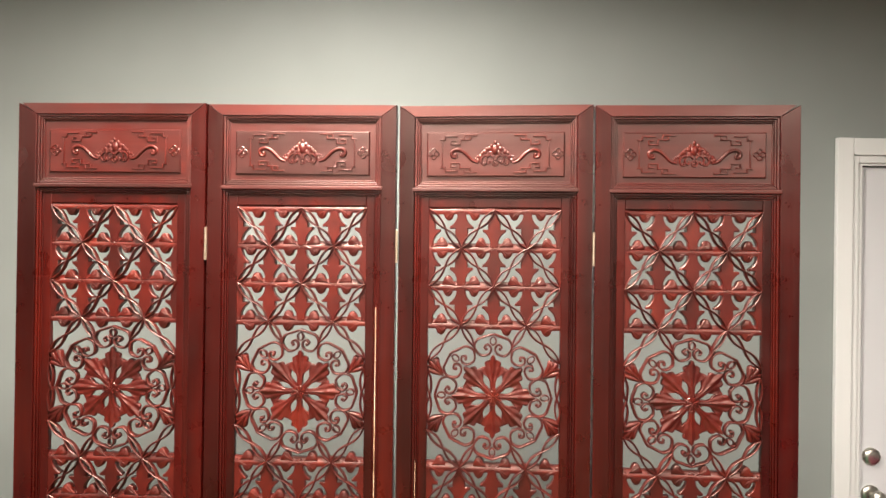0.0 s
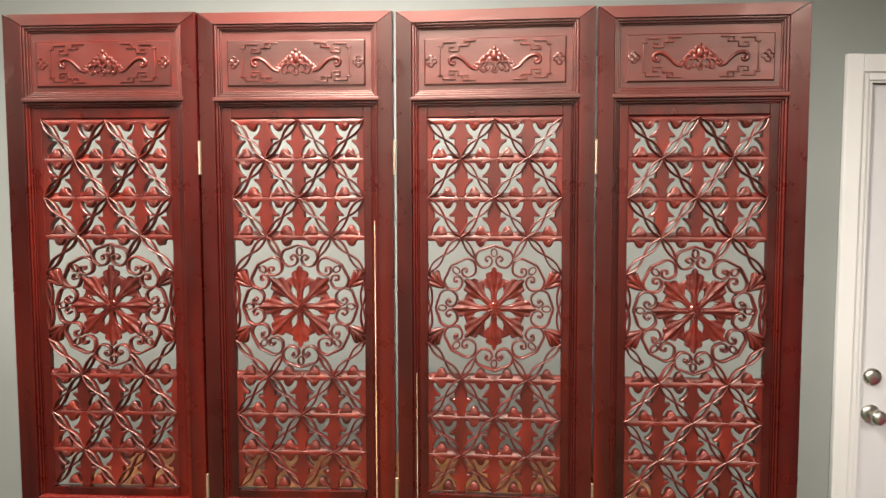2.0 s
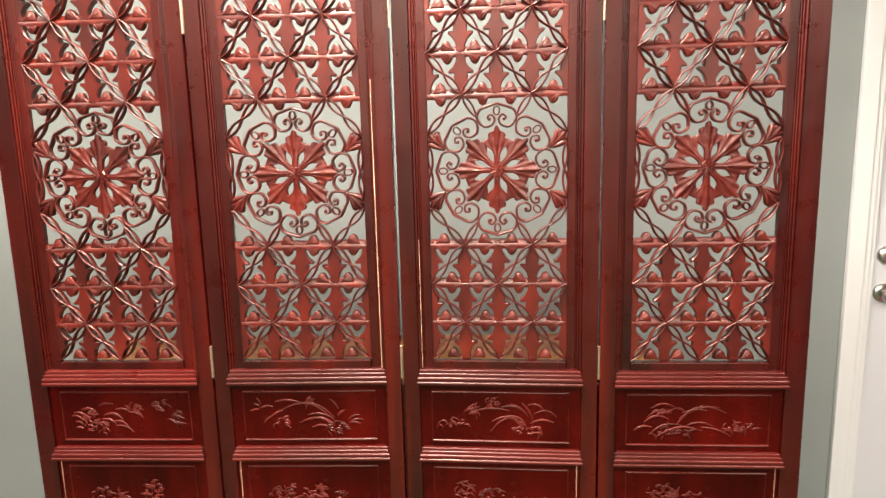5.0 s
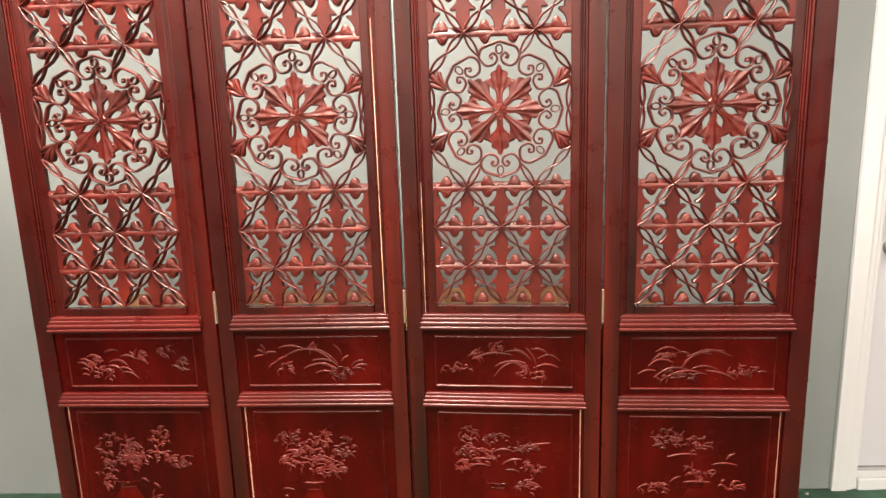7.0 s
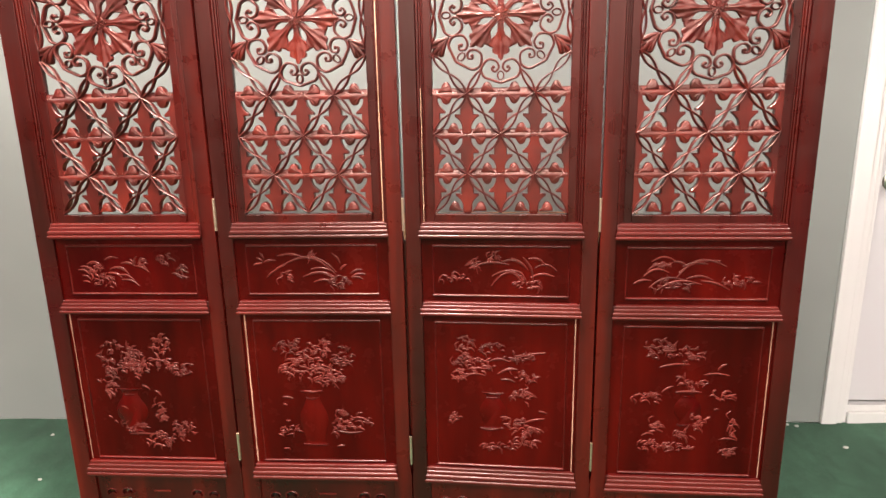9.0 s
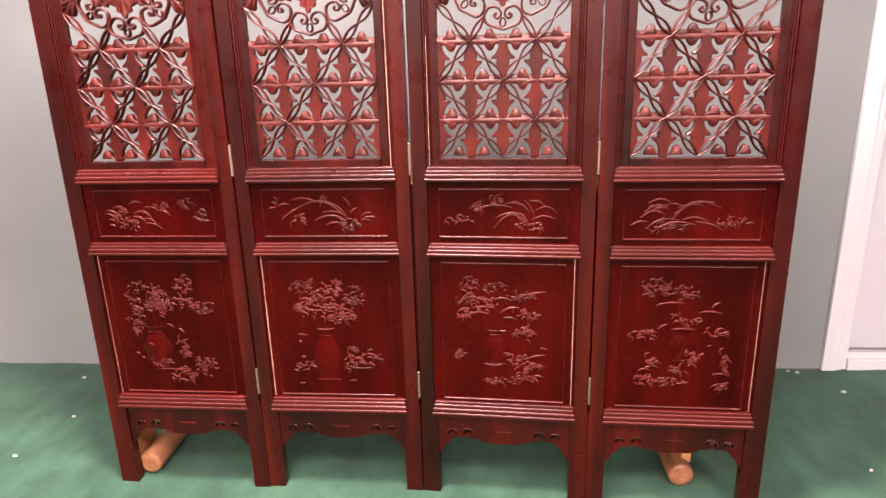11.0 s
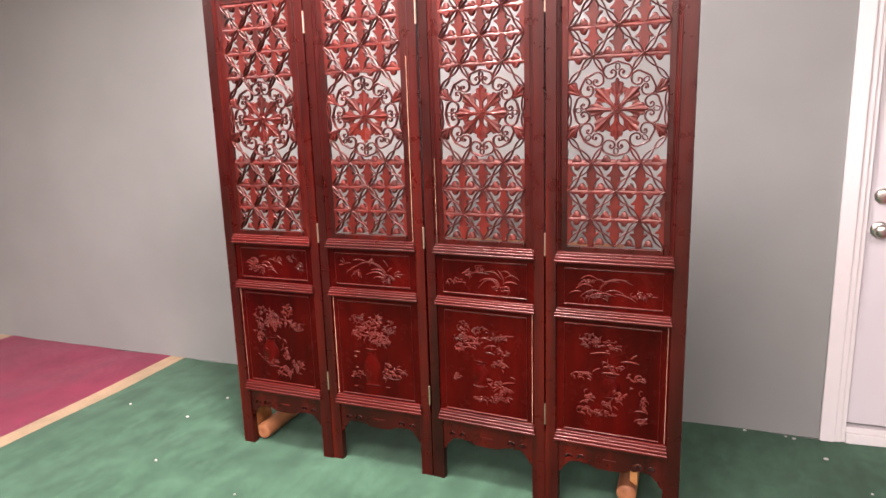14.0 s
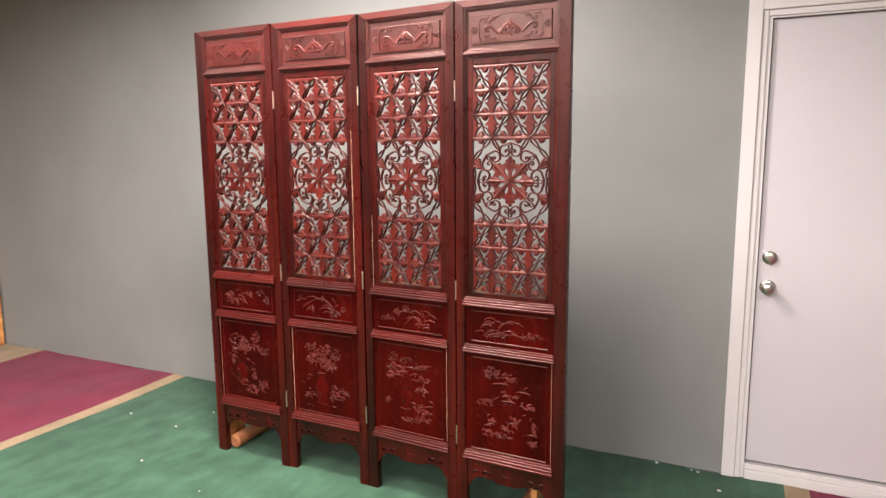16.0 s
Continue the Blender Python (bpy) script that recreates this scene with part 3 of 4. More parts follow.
# -- low relief --
def leaf(bm, u, z, u2, z2, bend, y, wide=0.003):
    """A carved blade from (u, z) to (u2, z2), bowed to its left by bend of its length."""
    a, b = Vector((u, z)), Vector((u2, z2))
    side = Vector((-(b - a).y, (b - a).x))
    if side.y < 0:
        side = -side
    line = [tuple(a + (b - a) * (i / 7) + side * (bend * math.sin(math.pi * i / 7))) for i in range(8)]
    tube(bm, line, wide, y, 0.0021, 8, lambda q: 0.35 + 0.65 * math.sin(math.pi * min(1, 0.08 + 0.9 * q)))


def blossom(bm, u, z, r, y):
    for k in range(5):
        w = 2 * math.pi * k / 5 + 0.3 + 40 * u
        leaf(bm, u + 0.2 * r * math.cos(w), z + 0.2 * r * math.sin(w), u + r * math.cos(w), z + r * math.sin(w), 0.08, y, 0.28 * r)
    dot(bm, u, z, y - 0.0015, 0.22 * r, 1.0, 6)


def tuft(bm, rng, u, z, ru, rz, y):
    """A spray of small leaves and blossoms within an ellipse, thicker for a larger one."""
    blades = 8 + int(ru * rz * 24000)
    for _ in range(blades):
        w, q = rng.uniform(0, 2 * math.pi), math.sqrt(rng.random())
        a, b = u + ru * q * math.cos(w), z + rz * q * math.sin(w)
        turn, size = rng.gauss(0, 0.75), rng.uniform(0.008, 0.022)
        leaf(bm, a - size / 2, b, a + size * (math.cos(turn) - 0.5), b + size * math.sin(turn), rng.uniform(0.0, 0.4), y, rng.uniform(0.0014, 0.0027))
    for _ in range(1 + blades // 16):
        w, q = rng.uniform(0, 2 * math.pi), math.sqrt(rng.random())
        blossom(bm, u + ru * q * math.cos(w), z + rz * q * math.sin(w), rng.uniform(0.0045, 0.0080), y)


def vase(bm, u, z, y, wide, high, foot):
    """A shallow relief vase: rim, swelling body and foot."""
    body = [(0.72, 1.0), (0.52, 0.94), (0.48, 0.85), (0.66, 0.74), (0.92, 0.60), (1.0, 0.46), (0.88, 0.30), (foot * 0.8, 0.14), (foot * 0.75, 0.06), (foot, 0.0)]
    half = smooth_line([(wide / 2 * a, high * b) for a, b in body], 2)
    slab(bm, [(u + a, z + b) for a, b in half] + [(u - a, z + b) for a, b in half[::-1]], y - 0.0011, y + 0.002, 0.0011)
    for k, spread in ((1.0, 0.40), (0.88, 0.26), (0.03, 0.5 * foot)):
        leaf(bm, u - wide * spread, z + high * k, u + wide * spread, z + high * k, -0.04, y - 0.0002, 0.0011)


BOARD_Y = 0.006
# carvings in millimetres from the board's middle. Blades: from, to, bow in hundredths. Sprays: middle, spread.
BLADES, SPRAYS = {}, {}
BLADES["upper", 0] = [(-140, -5, -112, -18, 22), (-133, 4, -104, -11, 22), (-132, -20, -111, -29, 20), (-131, -35, -114, -38, 15), (-114, 11, -77, 6, 20), (-68, 22, -32, 26, 12), (-58, -3, -15, -10, 18), (-51, 1, -9, -17, 22), (-63, -13, -29, -24, 15), (-36, -19, 2, -31, 18), (-29, -30, 14, -46, 15), (-27, 12, 11, 5, 15), (10, 6, 43, -10, 12), (-2, 23, 8, 14, 5)]
SPRAYS["upper", 0] = [(-78, -36, 27, 15), (-89, -5, 23, 17), (29, 6, 15, 10), (89, 22, 20, 12), (127, -11, 17, 14)]
BLADES["upper", 1] = [(-146, 8, -124, 12, 8), (-138, 27, -122, 17, 12), (-129, 40, -119, 20, 10), (-120, 15, -90, 19, 12), (-84, 31, -21, 28, 10), (-24, 29, 60, -12, 14), (-79, 5, 59, -18, 24), (-114, -23, -94, -6, 8), (-95, -7, -65, 9, 8), (51, 37, 70, 11, 10), (69, -5, 86, 9, 10), (94, -16, 123, -4, 14), (96, -24, 131, -16, 14), (96, -25, 124, -28, 14), (-25, -23, 59, -32, 20), (-4, -3, 53, -10, 12), (-4, -16, 53, -22, 14), (3, -36, 48, -35, 14)]
SPRAYS["upper", 1] = [(-65, -21, 16, 8), (70, -38, 24, 15), (3, 29, 10, 7)]
BLADES["upper", 2] = [(-72, 4, 22, 12, 10), (-22, -42, 53, -6, 18), (-19, -16, 58, -24, 22), (19, -1, 64, -35, 22), (3, 20, 61, 4, 18), (53, 31, 78, -27, 12), (67, 27, 106, 12, 20), (81, 4, 134, -2, 25), (72, -19, 128, -16, 14), (-8, -8, 53, -35, 24), (26, 29, 67, -2, 10)]
SPRAYS["upper", 2] = [(-108, -23, 31, 8), (-61, 10, 14, 13), (-14, 26, 13, 8), (67, -35, 31, 13)]
BLADES["upper", 3] = [(-106, 24, -52, 27, 20), (-55, 24, -27, 16, 12), (-114, 3, -60, 11, 22), (-122, -11, -65, -2, 22), (-145, -31, -104, -22, 14), (-47, -15, 65, 13, 26), (-42, -1, 50, 27, 12), (-35, 13, 22, 19, 10), (-109, -40, -27, -20, 18), (-93, -47, 12, -31, 16), (-24, -17, 37, -20, 14), (9, -22, 76, -44, 8)]
SPRAYS["upper", 3] = [(101, -25, 33, 13), (-55, -35, 44, 9), (-78, 13, 20, 8)]
BLADES["lower", 0] = [(-15, 15, 4, 4, 12), (17, 1, 32, -13, 12), (-82, -44, -60, -55, 15), (-120, -74, -109, -81, 15), (-106, -87, -95, -95, 15), (-67, -125, -7, -124, 2), (13, 85, 55, 82, 12)]
SPRAYS["lower", 0] = [(-72, 95, 48, 40), (-28, 80, 27, 40), (46, 127, 30, 22), (23, 73, 62, 16), (98, 63, 30, 20), (-98, 23, 22, 38), (-46, -103, 34, 12), (84, -112, 30, 27), (18, -143, 34, 22), (26, -63, 18, 26)]
BLADES["lower", 1] = [(-102, -13, -74, -16, 8), (-100, -33, -90, -36, 8), (-97, -81, -85, -81, 10), (-110, -162, -92, -162, 8), (-43, 6, 3, 7, -8), (36, -107, 103, -109, -8), (34, -153, 54, -151, 8), (76, -72, 120, -77, 12)]
SPRAYS["lower", 1] = [(-81, 121, 30, 15), (-31, 106, 41, 32), (18, 129, 11, 20), (63, 99, 25, 27), (-48, 67, 48, 26), (16, 55, 41, 27), (37, 37, 34, 14), (-88, -112, 25, 14), (90, -82, 38, 18), (44, -103, 20, 18), (54, -58, 14, 10)]
BLADES["lower", 2] = [(-27, 96, 22, 97, 14), (22, 97, 111, 123, 6), (-6, 62, 42, 77, 12), (-98, 43, -37, 58, 18), (2, 47, 37, 42, 12), (51, 18, 91, 1, 10), (97, -36, 117, -41, 8), (60, -70, 112, -56, 6), (-51, -87, 7, -84, -10), (82, -119, 106, -122, 10)]
SPRAYS["lower", 2] = [(-83, 135, 19, 24), (-83, 93, 34, 12), (-20, 129, 27, 12), (50, 109, 41, 10), (-98, 54, 21, 15), (64, 52, 30, 15), (-48, 83, 34, 14), (51, -1, 27, 12), (-113, -67, 14, 12), (31, -65, 27, 12), (67, -91, 34, 10), (60, -126, 41, 10), (0, -140, 40, 9)]
BLADES["lower", 3] = [(-70, 94, -2, 101, 6), (34, 75, 93, 74, 8), (66, 88, 85, 104, 12), (-32, 69, -12, 64, 10), (-63, 28, -37, 44, 8), (-30, 28, 31, 29, 4), (64, -18, 76, -15, 15), (-106, -91, -76, -88, 18), (82, -97, 123, -98, 10)]
SPRAYS["lower", 3] = [(-77, 139, 27, 24), (-37, 132, 27, 15), (3, 126, 30, 15), (9, 49, 34, 12), (-96, 12, 30, 15), (85, 20, 25, 10), (30, -55, 24, 18), (-70, -66, 14, 18), (-81, -118, 34, 12), (-8, -88, 30, 6), (113, -66, 8, 27), (-10, -126, 44, 10), (110, -131, 19, 8)]
# vases of the lower boards: middle, foot, width, height, width of the foot
VASES = [(-0.052, -0.118, 0.085, 0.125, 0.6), (-0.022, -0.150, 0.075, 0.155, 0.9), (-0.018, -0.088, 0.068, 0.100, 0.8), (0.001, -0.060, 0.066, 0.090, 0.7)]


def reliefs(panel, where, i, zc, seed, label):
    """The carvings of a board: each long blade and each spray of leaves and blossom."""
    rng = random.Random(seed + i)
    for a, b, c, d, e in BLADES[where, i]:
        bm = bmesh.new()
        leaf(bm, a / 1000, zc + b / 1000, c / 1000, zc + d / 1000, e / 100, BOARD_Y, rng.uniform(0.0022, 0.0030))
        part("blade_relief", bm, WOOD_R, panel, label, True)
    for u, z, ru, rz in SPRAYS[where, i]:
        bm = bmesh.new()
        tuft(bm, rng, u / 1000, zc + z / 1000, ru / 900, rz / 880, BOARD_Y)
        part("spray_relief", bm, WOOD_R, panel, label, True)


def vase_form(i):
    bm = bmesh.new()
    u, z, wide, high, foot = VASES[i]
    vase(bm, u, 0.500 + z, BOARD_Y, wide, high, foot)
    return bm


CREST_Z, CREST_Y = 1.9880, 0.0075


def crest_wing():
    """One half of the crest's carving: a scrolled wing and key-pattern corners; mirrored for the other half."""
    bm = bmesh.new()
    wing = smooth_line([(0.040, -0.021), (0.053, -0.017), (0.066, -0.004), (0.078, 0.006), (0.093, 0.0095), (0.1030, 0.003), (0.1015, -0.0065), (0.0930, -0.0085), (0.0905, -0.002)], 5)
    tube(bm, wing, 0.0040, CREST_Y, 0.0038, 7, lambda q: 0.75 + 0.35 * math.sin(math.pi * min(1, q * 1.1)))
    dot(bm, 0.0945, -0.002, CREST_Y, 0.0046, 0.6)
    k = 0.00044
    for sz in (-1, 1):
        for line in ([(100, 100), (165, 100), (165, 76), (135, 76), (135, 88)], [(165, 76), (188, 76), (188, 50), (236, 50), (236, 70), (214, 70)], [(205, 94), (270, 94), (270, 74), (292, 74)]):
            for a, b in zip(line, line[1:]):
                box(bm, min(a[0], b[0]) * k - 0.0016, max(a[0], b[0]) * k + 0.0016, CREST_Y - 0.0028, CREST_Y + 0.002,
                    sz * b[1] * k - 0.0016 if sz * (b[1] - a[1]) <= 0 else sz * a[1] * k - 0.0016, sz * a[1] * k + 0.0016 if sz * (b[1] - a[1]) <= 0 else sz * b[1] * k + 0.0016, 0.0007)
    box(bm, 285 * k - 0.0014, 285 * k + 0.0014, CREST_Y - 0.0022, CREST_Y + 0.002, -0.031, 0.031, 0.0006)
    for a, b in ((0.0, 0.0075), (0.0, -0.0075), (0.0075, 0.0), (-0.0075, 0.0)):
        ring = [(0.146 + a + 0.0058 * math.cos(2 * math.pi * i / 12), b + 0.0058 * math.sin(2 * math.pi * i / 12)) for i in range(13)]
        tube(bm, ring, 0.0014, CREST_Y, 0.0025, 5)
    dot(bm, 0.146, 0, CREST_Y, 0.0042, 0.5)
    return bm


def crest_heart():
    """The ruffled flower between the wings: a bud, lobes that step down to both sides, scrolls beneath."""
    bm = bmesh.new()
    dot(bm, 0, 0.009, CREST_Y, 0.0085, 0.42, 10, 1.5)
    dot(bm, 0, 0.0265, CREST_Y, 0.0036, 0.6, 8, 1.4)
    ring = [(0.0062 * math.cos(2 * math.pi * i / 12), -0.0215 + 0.0072 * math.sin(2 * math.pi * i / 12)) for i in range(13)]
    tube(bm, ring, 0.0017, CREST_Y, 0.0034, 6)
    dot(bm, 0, -0.0215, CREST_Y, 0.0030, 0.7)
    for s in (-1, 1):
        for u, z, r in ((0.0085, 0.0195, 0.0046), (0.0130, 0.0115, 0.0060), (0.0200, 0.0110, 0.0040), (0.0240, 0.0045, 0.0056), (0.0305, 0.0010, 0.0042),
                        (0.0340, -0.0060, 0.0052), (0.0415, -0.0070, 0.0038), (0.0450, -0.0125, 0.0040), (0.0400, -0.0160, 0.0052), (0.0100, 0.0010, 0.0060)):
            dot(bm, s * u, z, CREST_Y, r, 0.3, 10, 1.1)
        for line in ([(0.003, -0.010), (0.010, -0.0035), (0.0185, -0.007), (0.0215, -0.016), (0.0155, -0.0235), (0.0105, -0.0185)],
                     [(0.019, -0.004), (0.027, -0.006), (0.033, -0.014), (0.0300, -0.0245), (0.0225, -0.0255), (0.0225, -0.0195)]):
            tube(bm, smooth_line([(s * a, b) for a, b in line], 4), 0.0025, CREST_Y, 0.0042, 6, lambda q: 1.1 - 0.4 * q)
        dot(bm, s * 0.0125, -0.019, CREST_Y, 0.0034, 0.7)
        dot(bm, s * 0.0240, -0.021, CREST_Y, 0.0034, 0.7)
    return bm


def raised_field():
    bm = bmesh.new()
    slab(bm, [(-0.162, 1.9340), (0.162, 1.9340), (0.162, 2.0395), (-0.162, 2.0395)], CREST_Y, 0.0125, 0.0028)
    return bm


CURL = [(-0.0150, -0.0030), (-0.0110, 0.0050), (-0.0030, 0.0085), (0.0070, 0.0080), (0.0125, 0.0025), (0.0140, -0.0065), (0.0095, -0.0090), (0.0040, -0.0035), (-0.0040, -0.0010), (-0.0100, -0.0065)]


def apron():
    """The scalloped apron between the feet, with its hanging spandrels, pierced by four curls."""
    bm = bmesh.new()
    u = W - 0.0458
    half = [(0.0, 0.165), (0.045, 0.166), (0.062, 0.173), (0.076, 0.180), (0.083, 0.177), (0.092, 0.179), (0.101, 0.184), (0.112, 0.180), (0.130, 0.180), (0.144, 0.174), (0.152, 0.162), (0.164, 0.152), (0.169, 0.138), (u, 0.128)]
    loops = [[(a, b) for a, b in half] + [(u, 0.260), (-u, 0.260)] + [(-a, b) for a, b in half[:0:-1]]]
    loops += [[(s * (c + k * a), z + k * b) for a, b in CURL] for s in (-1, 1) for c, z, k in ((0.0985, 0.1985, 1.12), (0.1430, 0.1965, 1.0))]
    edges = []
    for loop in loops:
        vs = [bm.verts.new((a, 0.006, b)) for a, b in loop]
        edges += [bm.edges.new((vs[i - 1], vs[i])) for i in range(len(vs))]
    faces = [f for f in bmesh.ops.triangle_fill(bm, use_beauty=True, use_dissolve=False, edges=edges)["geom"] if isinstance(f, bmesh.types.BMFace)]
    for v in [e for e in bmesh.ops.extrude_face_region(bm, geom=faces, use_keep_orig=True)["geom"] if isinstance(e, bmesh.types.BMVert)]:
        v.co.y = 0.020
    return bm


def apron_curl():
    """The raised lip along a pierced curl."""
    bm = bmesh.new()
    tube(bm, smooth_line([(-0.0155, -0.0030), (-0.0115, 0.0056), (-0.0030, 0.0093), (0.0075, 0.0088), (0.0132, 0.0028), (0.0148, -0.0060)], 4), 0.0017, 0.0058, 0.0022, 8)
    return bm


def hinge():
    bm = bmesh.new()
    box(bm, -0.0032, 0.0032, -0.0012, 0.002, 0, 0.079, 0.0005)
    for k in range(5):
        bmesh.ops.create_cone(bm, cap_ends=True, segments=10, radius1=0.0030, radius2=0.0030, depth=0.0150, matrix=Matrix.Translation((0, -0.0025, 0.0080 + k * 0.0157)))
    return bm


PALE_LINE = lacquer("pale_orange_wood", (0.26, 0.11, 0.07), (0.42, 0.22, 0.15), (0.55, 0.34, 0.25), (2.0, 2.0, 0.3), 0.45)
# pale lines along the leaves' edges: side of the leaf, foot and head, width
PALE_LINES = [[(-1, 0.300, 0.716, 0.0016)], [(-1, 0.300, 0.716, 0.0020), (1, 0.950, 1.62, 0.0015)],
              [(1, 0.300, 0.716, 0.0016), (-1, 0.950, 1.26, 0.0009)], [(1, 0.300, 0.716, 0.0016)]]


def pale_line(side, z0, z1, r):
    rng = random.Random(int(1000 * z1))
    bm = bmesh.new()
    n = 14
    y = 0.0045 if z1 < 0.9 else 0.0042
    pts = [(side * 0.1815, z0 + (z1 - z0) * i / n) for i in range(n + 1)]
    thick = [rng.uniform(0.6, 1.0) for _ in range(n + 1)]
    tube(bm, pts, r, y, 0.0016, 6, lambda q: thick[int(q * n + 0.5)])
    return bm


STEPS = [(0.006, 0.003), (0.005, 0.006), (0.004, 0.009)]
for i, (x, y, swing) in enumerate(LEAVES):
    panel = part("screen_leaf", shared(f"stile_left{i == 0}", lambda: stile(-1, 0.008 if i == 0 else 0)), WOOD_V, screen)
    panel.matrix_local = pose(x - X0, y - Y0, 0, 0, 0, swing) @ pose(0, 0, 0, 0, LEAN, 0)
    part("stile", shared(f"stile_right{i == 3}", lambda: stile(1, 0.008 if i == 3 else 0)), WOOD_V, panel)
    part("top_rail", shared("top_rail", top_rail), WOOD_H, panel)
    for z0, z1 in ((0.916, 0.946), (0.722, 0.749), (0.2595, 0.295)):
        part("cross_rail", shared(f"cross_rail{z0}", lambda: level_rail(z0, z1)), WOOD_H, panel)
    part("cross_rail", shared("crest_rail", lambda: one_box(-0.1945, 0.1945, -0.0025, 0.0292, 1.8972, 1.9073, bevel=0.0025)), WOOD_H, panel)
    part("crest_moulding", shared("crest_moulding", lambda: stepped(1.9075, TOP - 0.0265, STEPS)), WOOD_H, panel)
    part("crest_board", shared("crest_board", lambda: board(0.18, 1.918, 2.065, 0.012)), WOOD_H, panel)
    part("raised_field", shared("raised_field", raised_field), WOOD_H, panel)
    for s in (1, -1):
        ob = place("crest_wing", shared("crest_wing", crest_wing, True), WOOD_C, panel, 0, CREST_Z)
        ob.scale = (s, 1, 1)
    place("crest_flower", shared("crest_heart", crest_heart, True), WOOD_C, panel, 0, CREST_Z)
    part("lattice_moulding", shared("lattice_moulding", lambda: stepped(0.920, 1.8970, STEPS)), WOOD_V, panel)
    part("lattice_frame", shared("lattice_frame", lattice_frame), WOOD_V, panel)
    fret(panel, 1.8555, 3, 0, -1, PZ_UPPER)
    medallion(panel)
    fret(panel, 1.2470, 3, 1, 1, PZ_LOWER)
    for z0, z1 in ((0.912, 0.9495), (0.718, 0.7523), (0.2556, 0.2985)):
        part("ledge", shared(f"ledge{z0}", lambda: ledge(z0, z1), True), WOOD_L, panel)
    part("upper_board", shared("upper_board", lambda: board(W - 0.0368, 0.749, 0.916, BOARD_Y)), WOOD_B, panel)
    part("bead", shared("upper_bead", lambda: bead_rect(0.1620, 0.7680, 0.8920, BOARD_Y), True), WOOD_L, panel)
    reliefs(panel, "upper", i, 0.834, 40, "low-relief carving of grasses and blossom")
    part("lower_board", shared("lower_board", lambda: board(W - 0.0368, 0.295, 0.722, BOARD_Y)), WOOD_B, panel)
    part("bead", shared("lower_bead", lambda: bead_rect(0.1610, 0.3060, 0.6980, BOARD_Y), True), WOOD_L, panel)
    reliefs(panel, "lower", i, 0.500, 60, "low-relief carving of a bouquet with rocks and clouds")
    part("vase_relief", vase_form(i), WOOD_B, panel, "low-relief carving of a vase", True)
    for side, z0, z1, r in PALE_LINES[i]:
        part("worn_edge", pale_line(side, z0, z1, r), PALE_LINE, panel, "pale orange line along an edge of the leaf", True)
    part("apron", shared("apron", apron), WOOD_V, panel)
    part("apron_slot", shared("apron_slot", lambda: one_box(-0.023, 0.023, 0.0028, 0.008, 0.2020, 0.2062, bevel=0.001)), WOOD_C, panel)
    for s in (-1, 1):
        for c, z, k in ((0.0985, 0.1985, 1.12), (0.1430, 0.1965, 1.0)):
            ob = place("apron_curl", shared("apron_curl", apron_curl, True), WOOD_L, panel, s * c, z)
            ob.scale = (s * k, 1, k)
for a, b in zip(LEAVES, LEAVES[1:]):
    x, y = (a[0] + b[0]) / 2 - X0, (a[1] + b[1]) / 2 - Y0
    for z in (0.307, 0.930, 1.727):
        ob = part("hinge", shared("hinge", hinge), BRASS, screen, "small brass butt hinge")
        ob.location = (x - 0.004 * z, y, z)
# unseen strips added behind the joints to keep wall light out of the gaps
for k, z1 in ((0, 2.08), (1, 0.90), (2, 0.88)):
    x, y = (LEAVES[k][0] + LEAVES[k + 1][0]) / 2 - X0, (LEAVES[k][1] + LEAVES[k + 1][1]) / 2 - Y0
    ob = part("rebate_strip", one_box(-0.012, 0.012, 0.0325, 0.040, 0.05, z1, bevel=0.001), WOOD_V, screen)
    ob.matrix_local = pose(x, y, 0, 0, LEAN, 0)

# ---- wooden stand behind the screen ----
stand = thing("wooden_stand", pose(-1.635, -0.445, 0), "low orange pine trestle stand with round log feet behind the screen", "stand")


def log_foot(bm, length, r, seg=20):
    rings = []
    for d, k in ((0, 0.86), (0.004, 0.97), (0.012, 1.0), (length - 0.012, 1.0), (length, 0.9)):
        rings.append([bm.verts.new((k * r * math.cos(2 * math.pi * j / seg), d, r + k * r * math.sin(2 * math.pi * j / seg))) for j in range(seg)])
    for a, b in zip(rings, rings[1:]):
        for j in range(seg):
            bm.faces.new((a[j], a[(j + 1) % seg], b[(j + 1) % seg], b[j]))
    bm.faces.new(rings[0][::-1])
    bm.faces.new(rings[-1])
    for k in (0.62, 0.36):
        ring = [(k * r * math.cos(2 * math.pi * j / 16), r + k * r * math.sin(2 * math.pi * j / 16)) for j in range(17)]
        tube(bm, ring, 0.0018, 0.0, 0.0018, 5)
    return bm


for x, y, side, off in ((-0.822, -0.286, -1, 0.046), (0.767, -0.303, 1, 0.022)):
    ob = part("log_foot", log_foot(bmesh.new(), 0.34, 0.036), LOG, stand, "round log foot with a ringed end", True)
    ob.location = (x, y, 0)
    part("upright", one_box(x + side * off - 0.014, x + side * off + 0.014, -0.285 + (0.02 if off < 0.03 else 0), -0.165, 0.0 if off > 0.03 else 0.055, 0.845, bevel=0.004), PINE, stand)
part("stand_top", one_box(-0.888, 0.700, -0.282, 0.165, 0.845, 0.877, bevel=0.005), PINE, stand)
part("bearer", one_box(0.66, 0.803, -0.245, -0.205, 0.800, 0.844, bevel=0.003), PINE, stand)
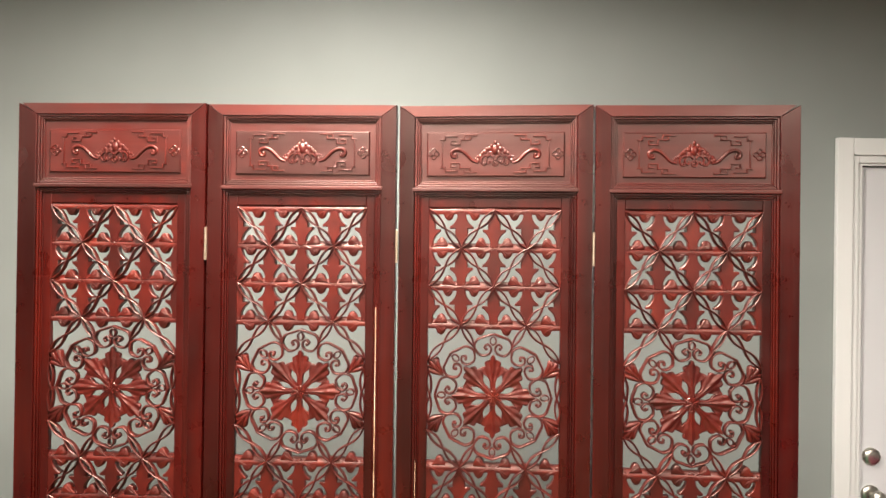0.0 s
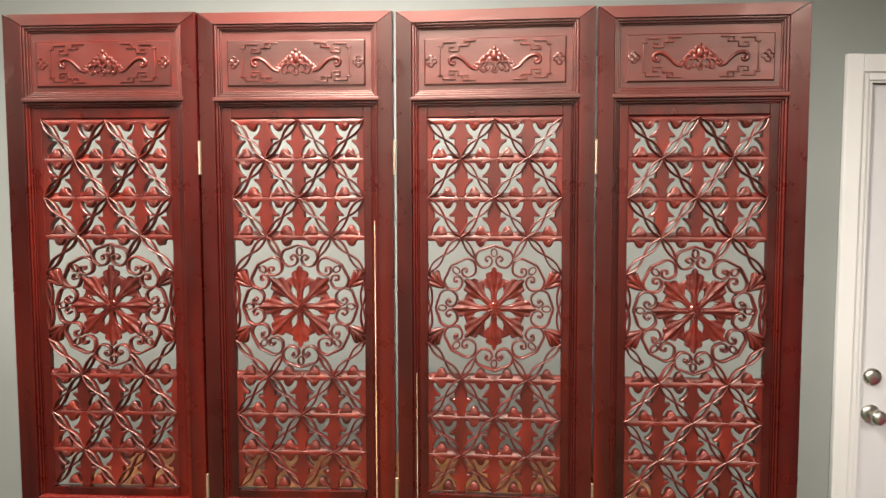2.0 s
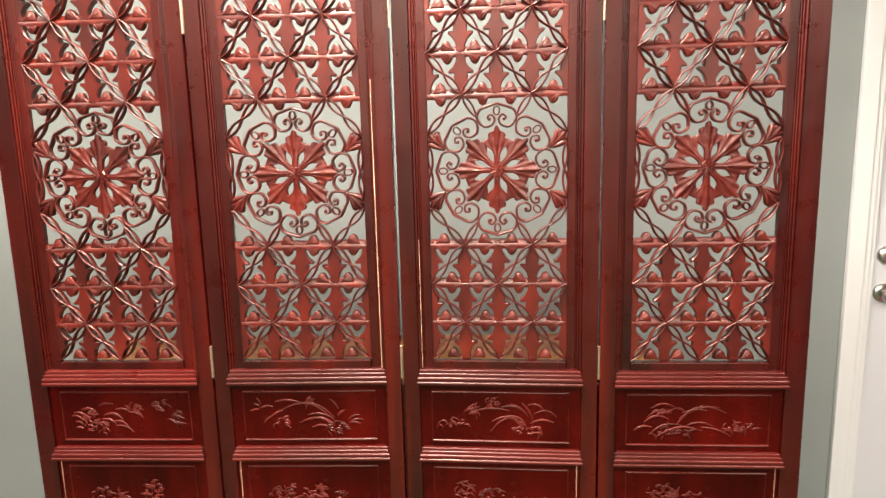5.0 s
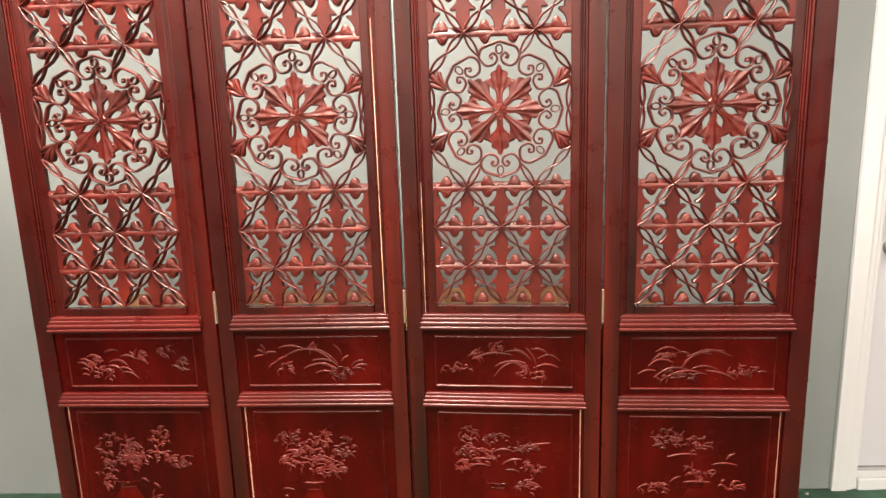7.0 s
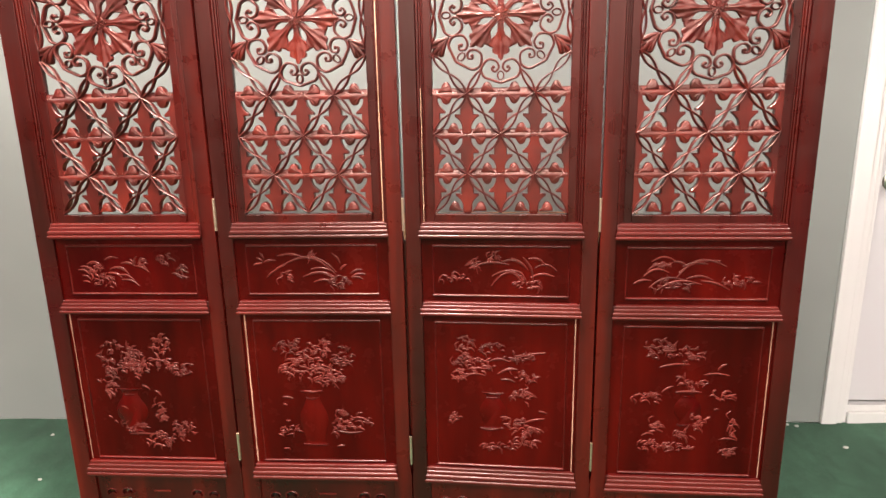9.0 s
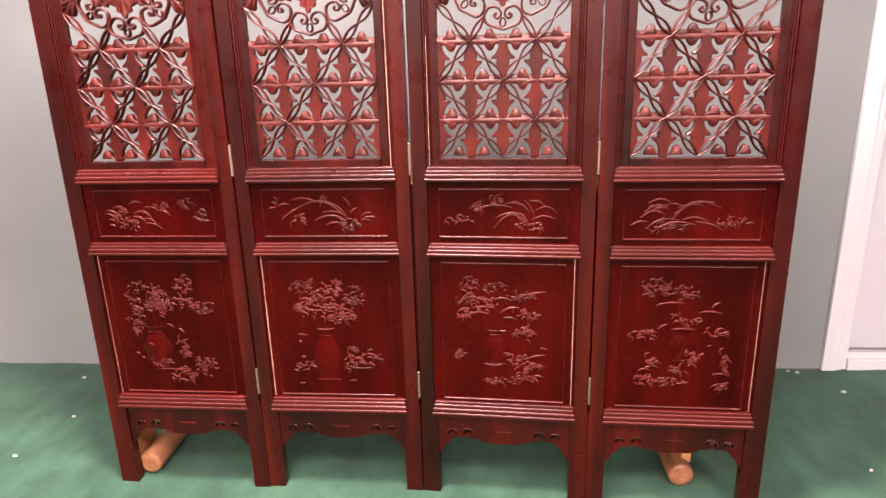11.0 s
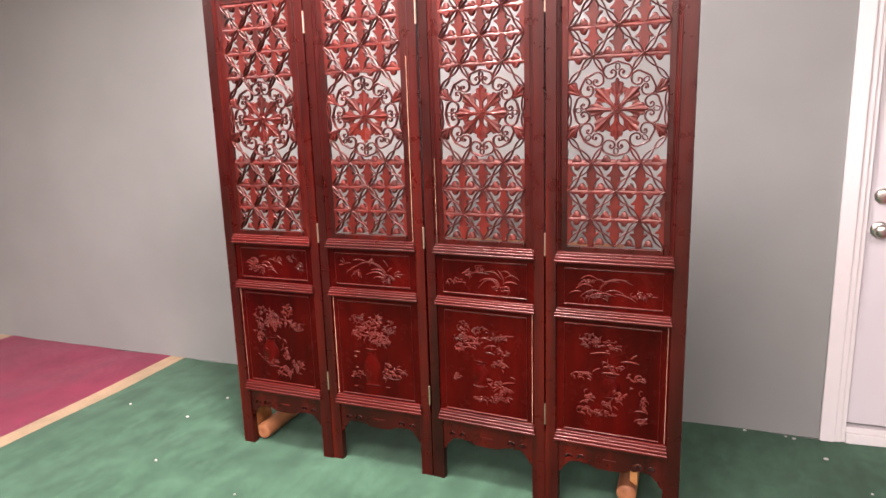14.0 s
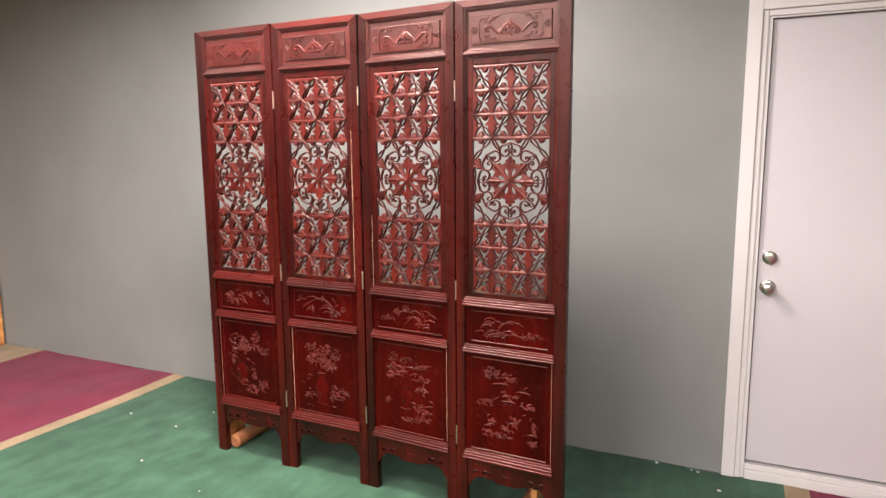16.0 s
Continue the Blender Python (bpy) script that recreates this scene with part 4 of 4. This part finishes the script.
part("stretcher", one_box(-0.859, 0.803, -0.245, -0.205, 0.315, 0.392, bevel=0.004), PINE, stand)

# ---- leaning panel at the far end of the wall ----
RED_PANEL = painted("red_lacquered_panel", (0.30, 0.035, 0.02), 0.12, 0.35, 40, 0.4)
lean = thing("leaning_panel", pose(-5.50, -0.045, 0, -0.6, 0, 0), "red-faced wooden panel with an orange edge leaning against the wall", "panel")
part("edge_frame", one_box(-0.045, 0.0, -0.03, 0.03, 0.0, 1.25, bevel=0.006), PINE, lean)
part("face", one_box(-0.80, -0.0455, -0.024, 0.024, 0.0, 1.24, bevel=0.004), RED_PANEL, lean)
part("latch", one_box(-0.030, 0.004, -0.034, 0.0, 0.36, 0.44, bevel=0.003), DARK, lean, "dark metal latch")

# ---- scraps on the carpet ----
SCRAP = painted("white_paper_scrap", (0.38, 0.39, 0.35), 0.08, 0.7, 90, 0.5)
SCRAPS = [(-3.04, -0.13), (-2.78, -1.04), (-3.34, -0.63), (-2.29, -1.15), (-0.855, -0.03), (-0.42, -0.02), (-0.13, -0.19), (-0.23, -0.04), (-0.258, -0.03), (-0.29, -0.66), (-2.95, -0.66), (-2.9, -0.42), (-0.02, -0.42)]
rng = random.Random(5)
for k, (x, y) in enumerate(SCRAPS):
    size = rng.uniform(0.004, 0.011) * (1.6 if k in (1, 6) else 1)
    bm = bmesh.new()
    n = rng.randint(5, 8)
    rim = [(size * rng.uniform(0.5, 1.2) * math.cos(2 * math.pi * j / n), size * rng.uniform(0.4, 0.9) * math.sin(2 * math.pi * j / n), rng.uniform(0, 0.003)) for j in range(n)]
    low, top = [bm.verts.new((a, b, 0)) for a, b, _ in rim], [bm.verts.new((a * 0.9, b * 0.9, 0.003 + c)) for a, b, c in rim]
    for j in range(n):
        bm.faces.new((low[j], low[(j + 1) % n], top[(j + 1) % n], top[j]))
    bm.faces.new(top)
    bm.faces.new(low[::-1])
    ob = part("paper_scrap", bm, SCRAP, None)
    ob.location = (x, y, 0.002)
    tagged(ob, "tiny white scrap of paper on the green carpet", "scrap", "scraps on the carpet")
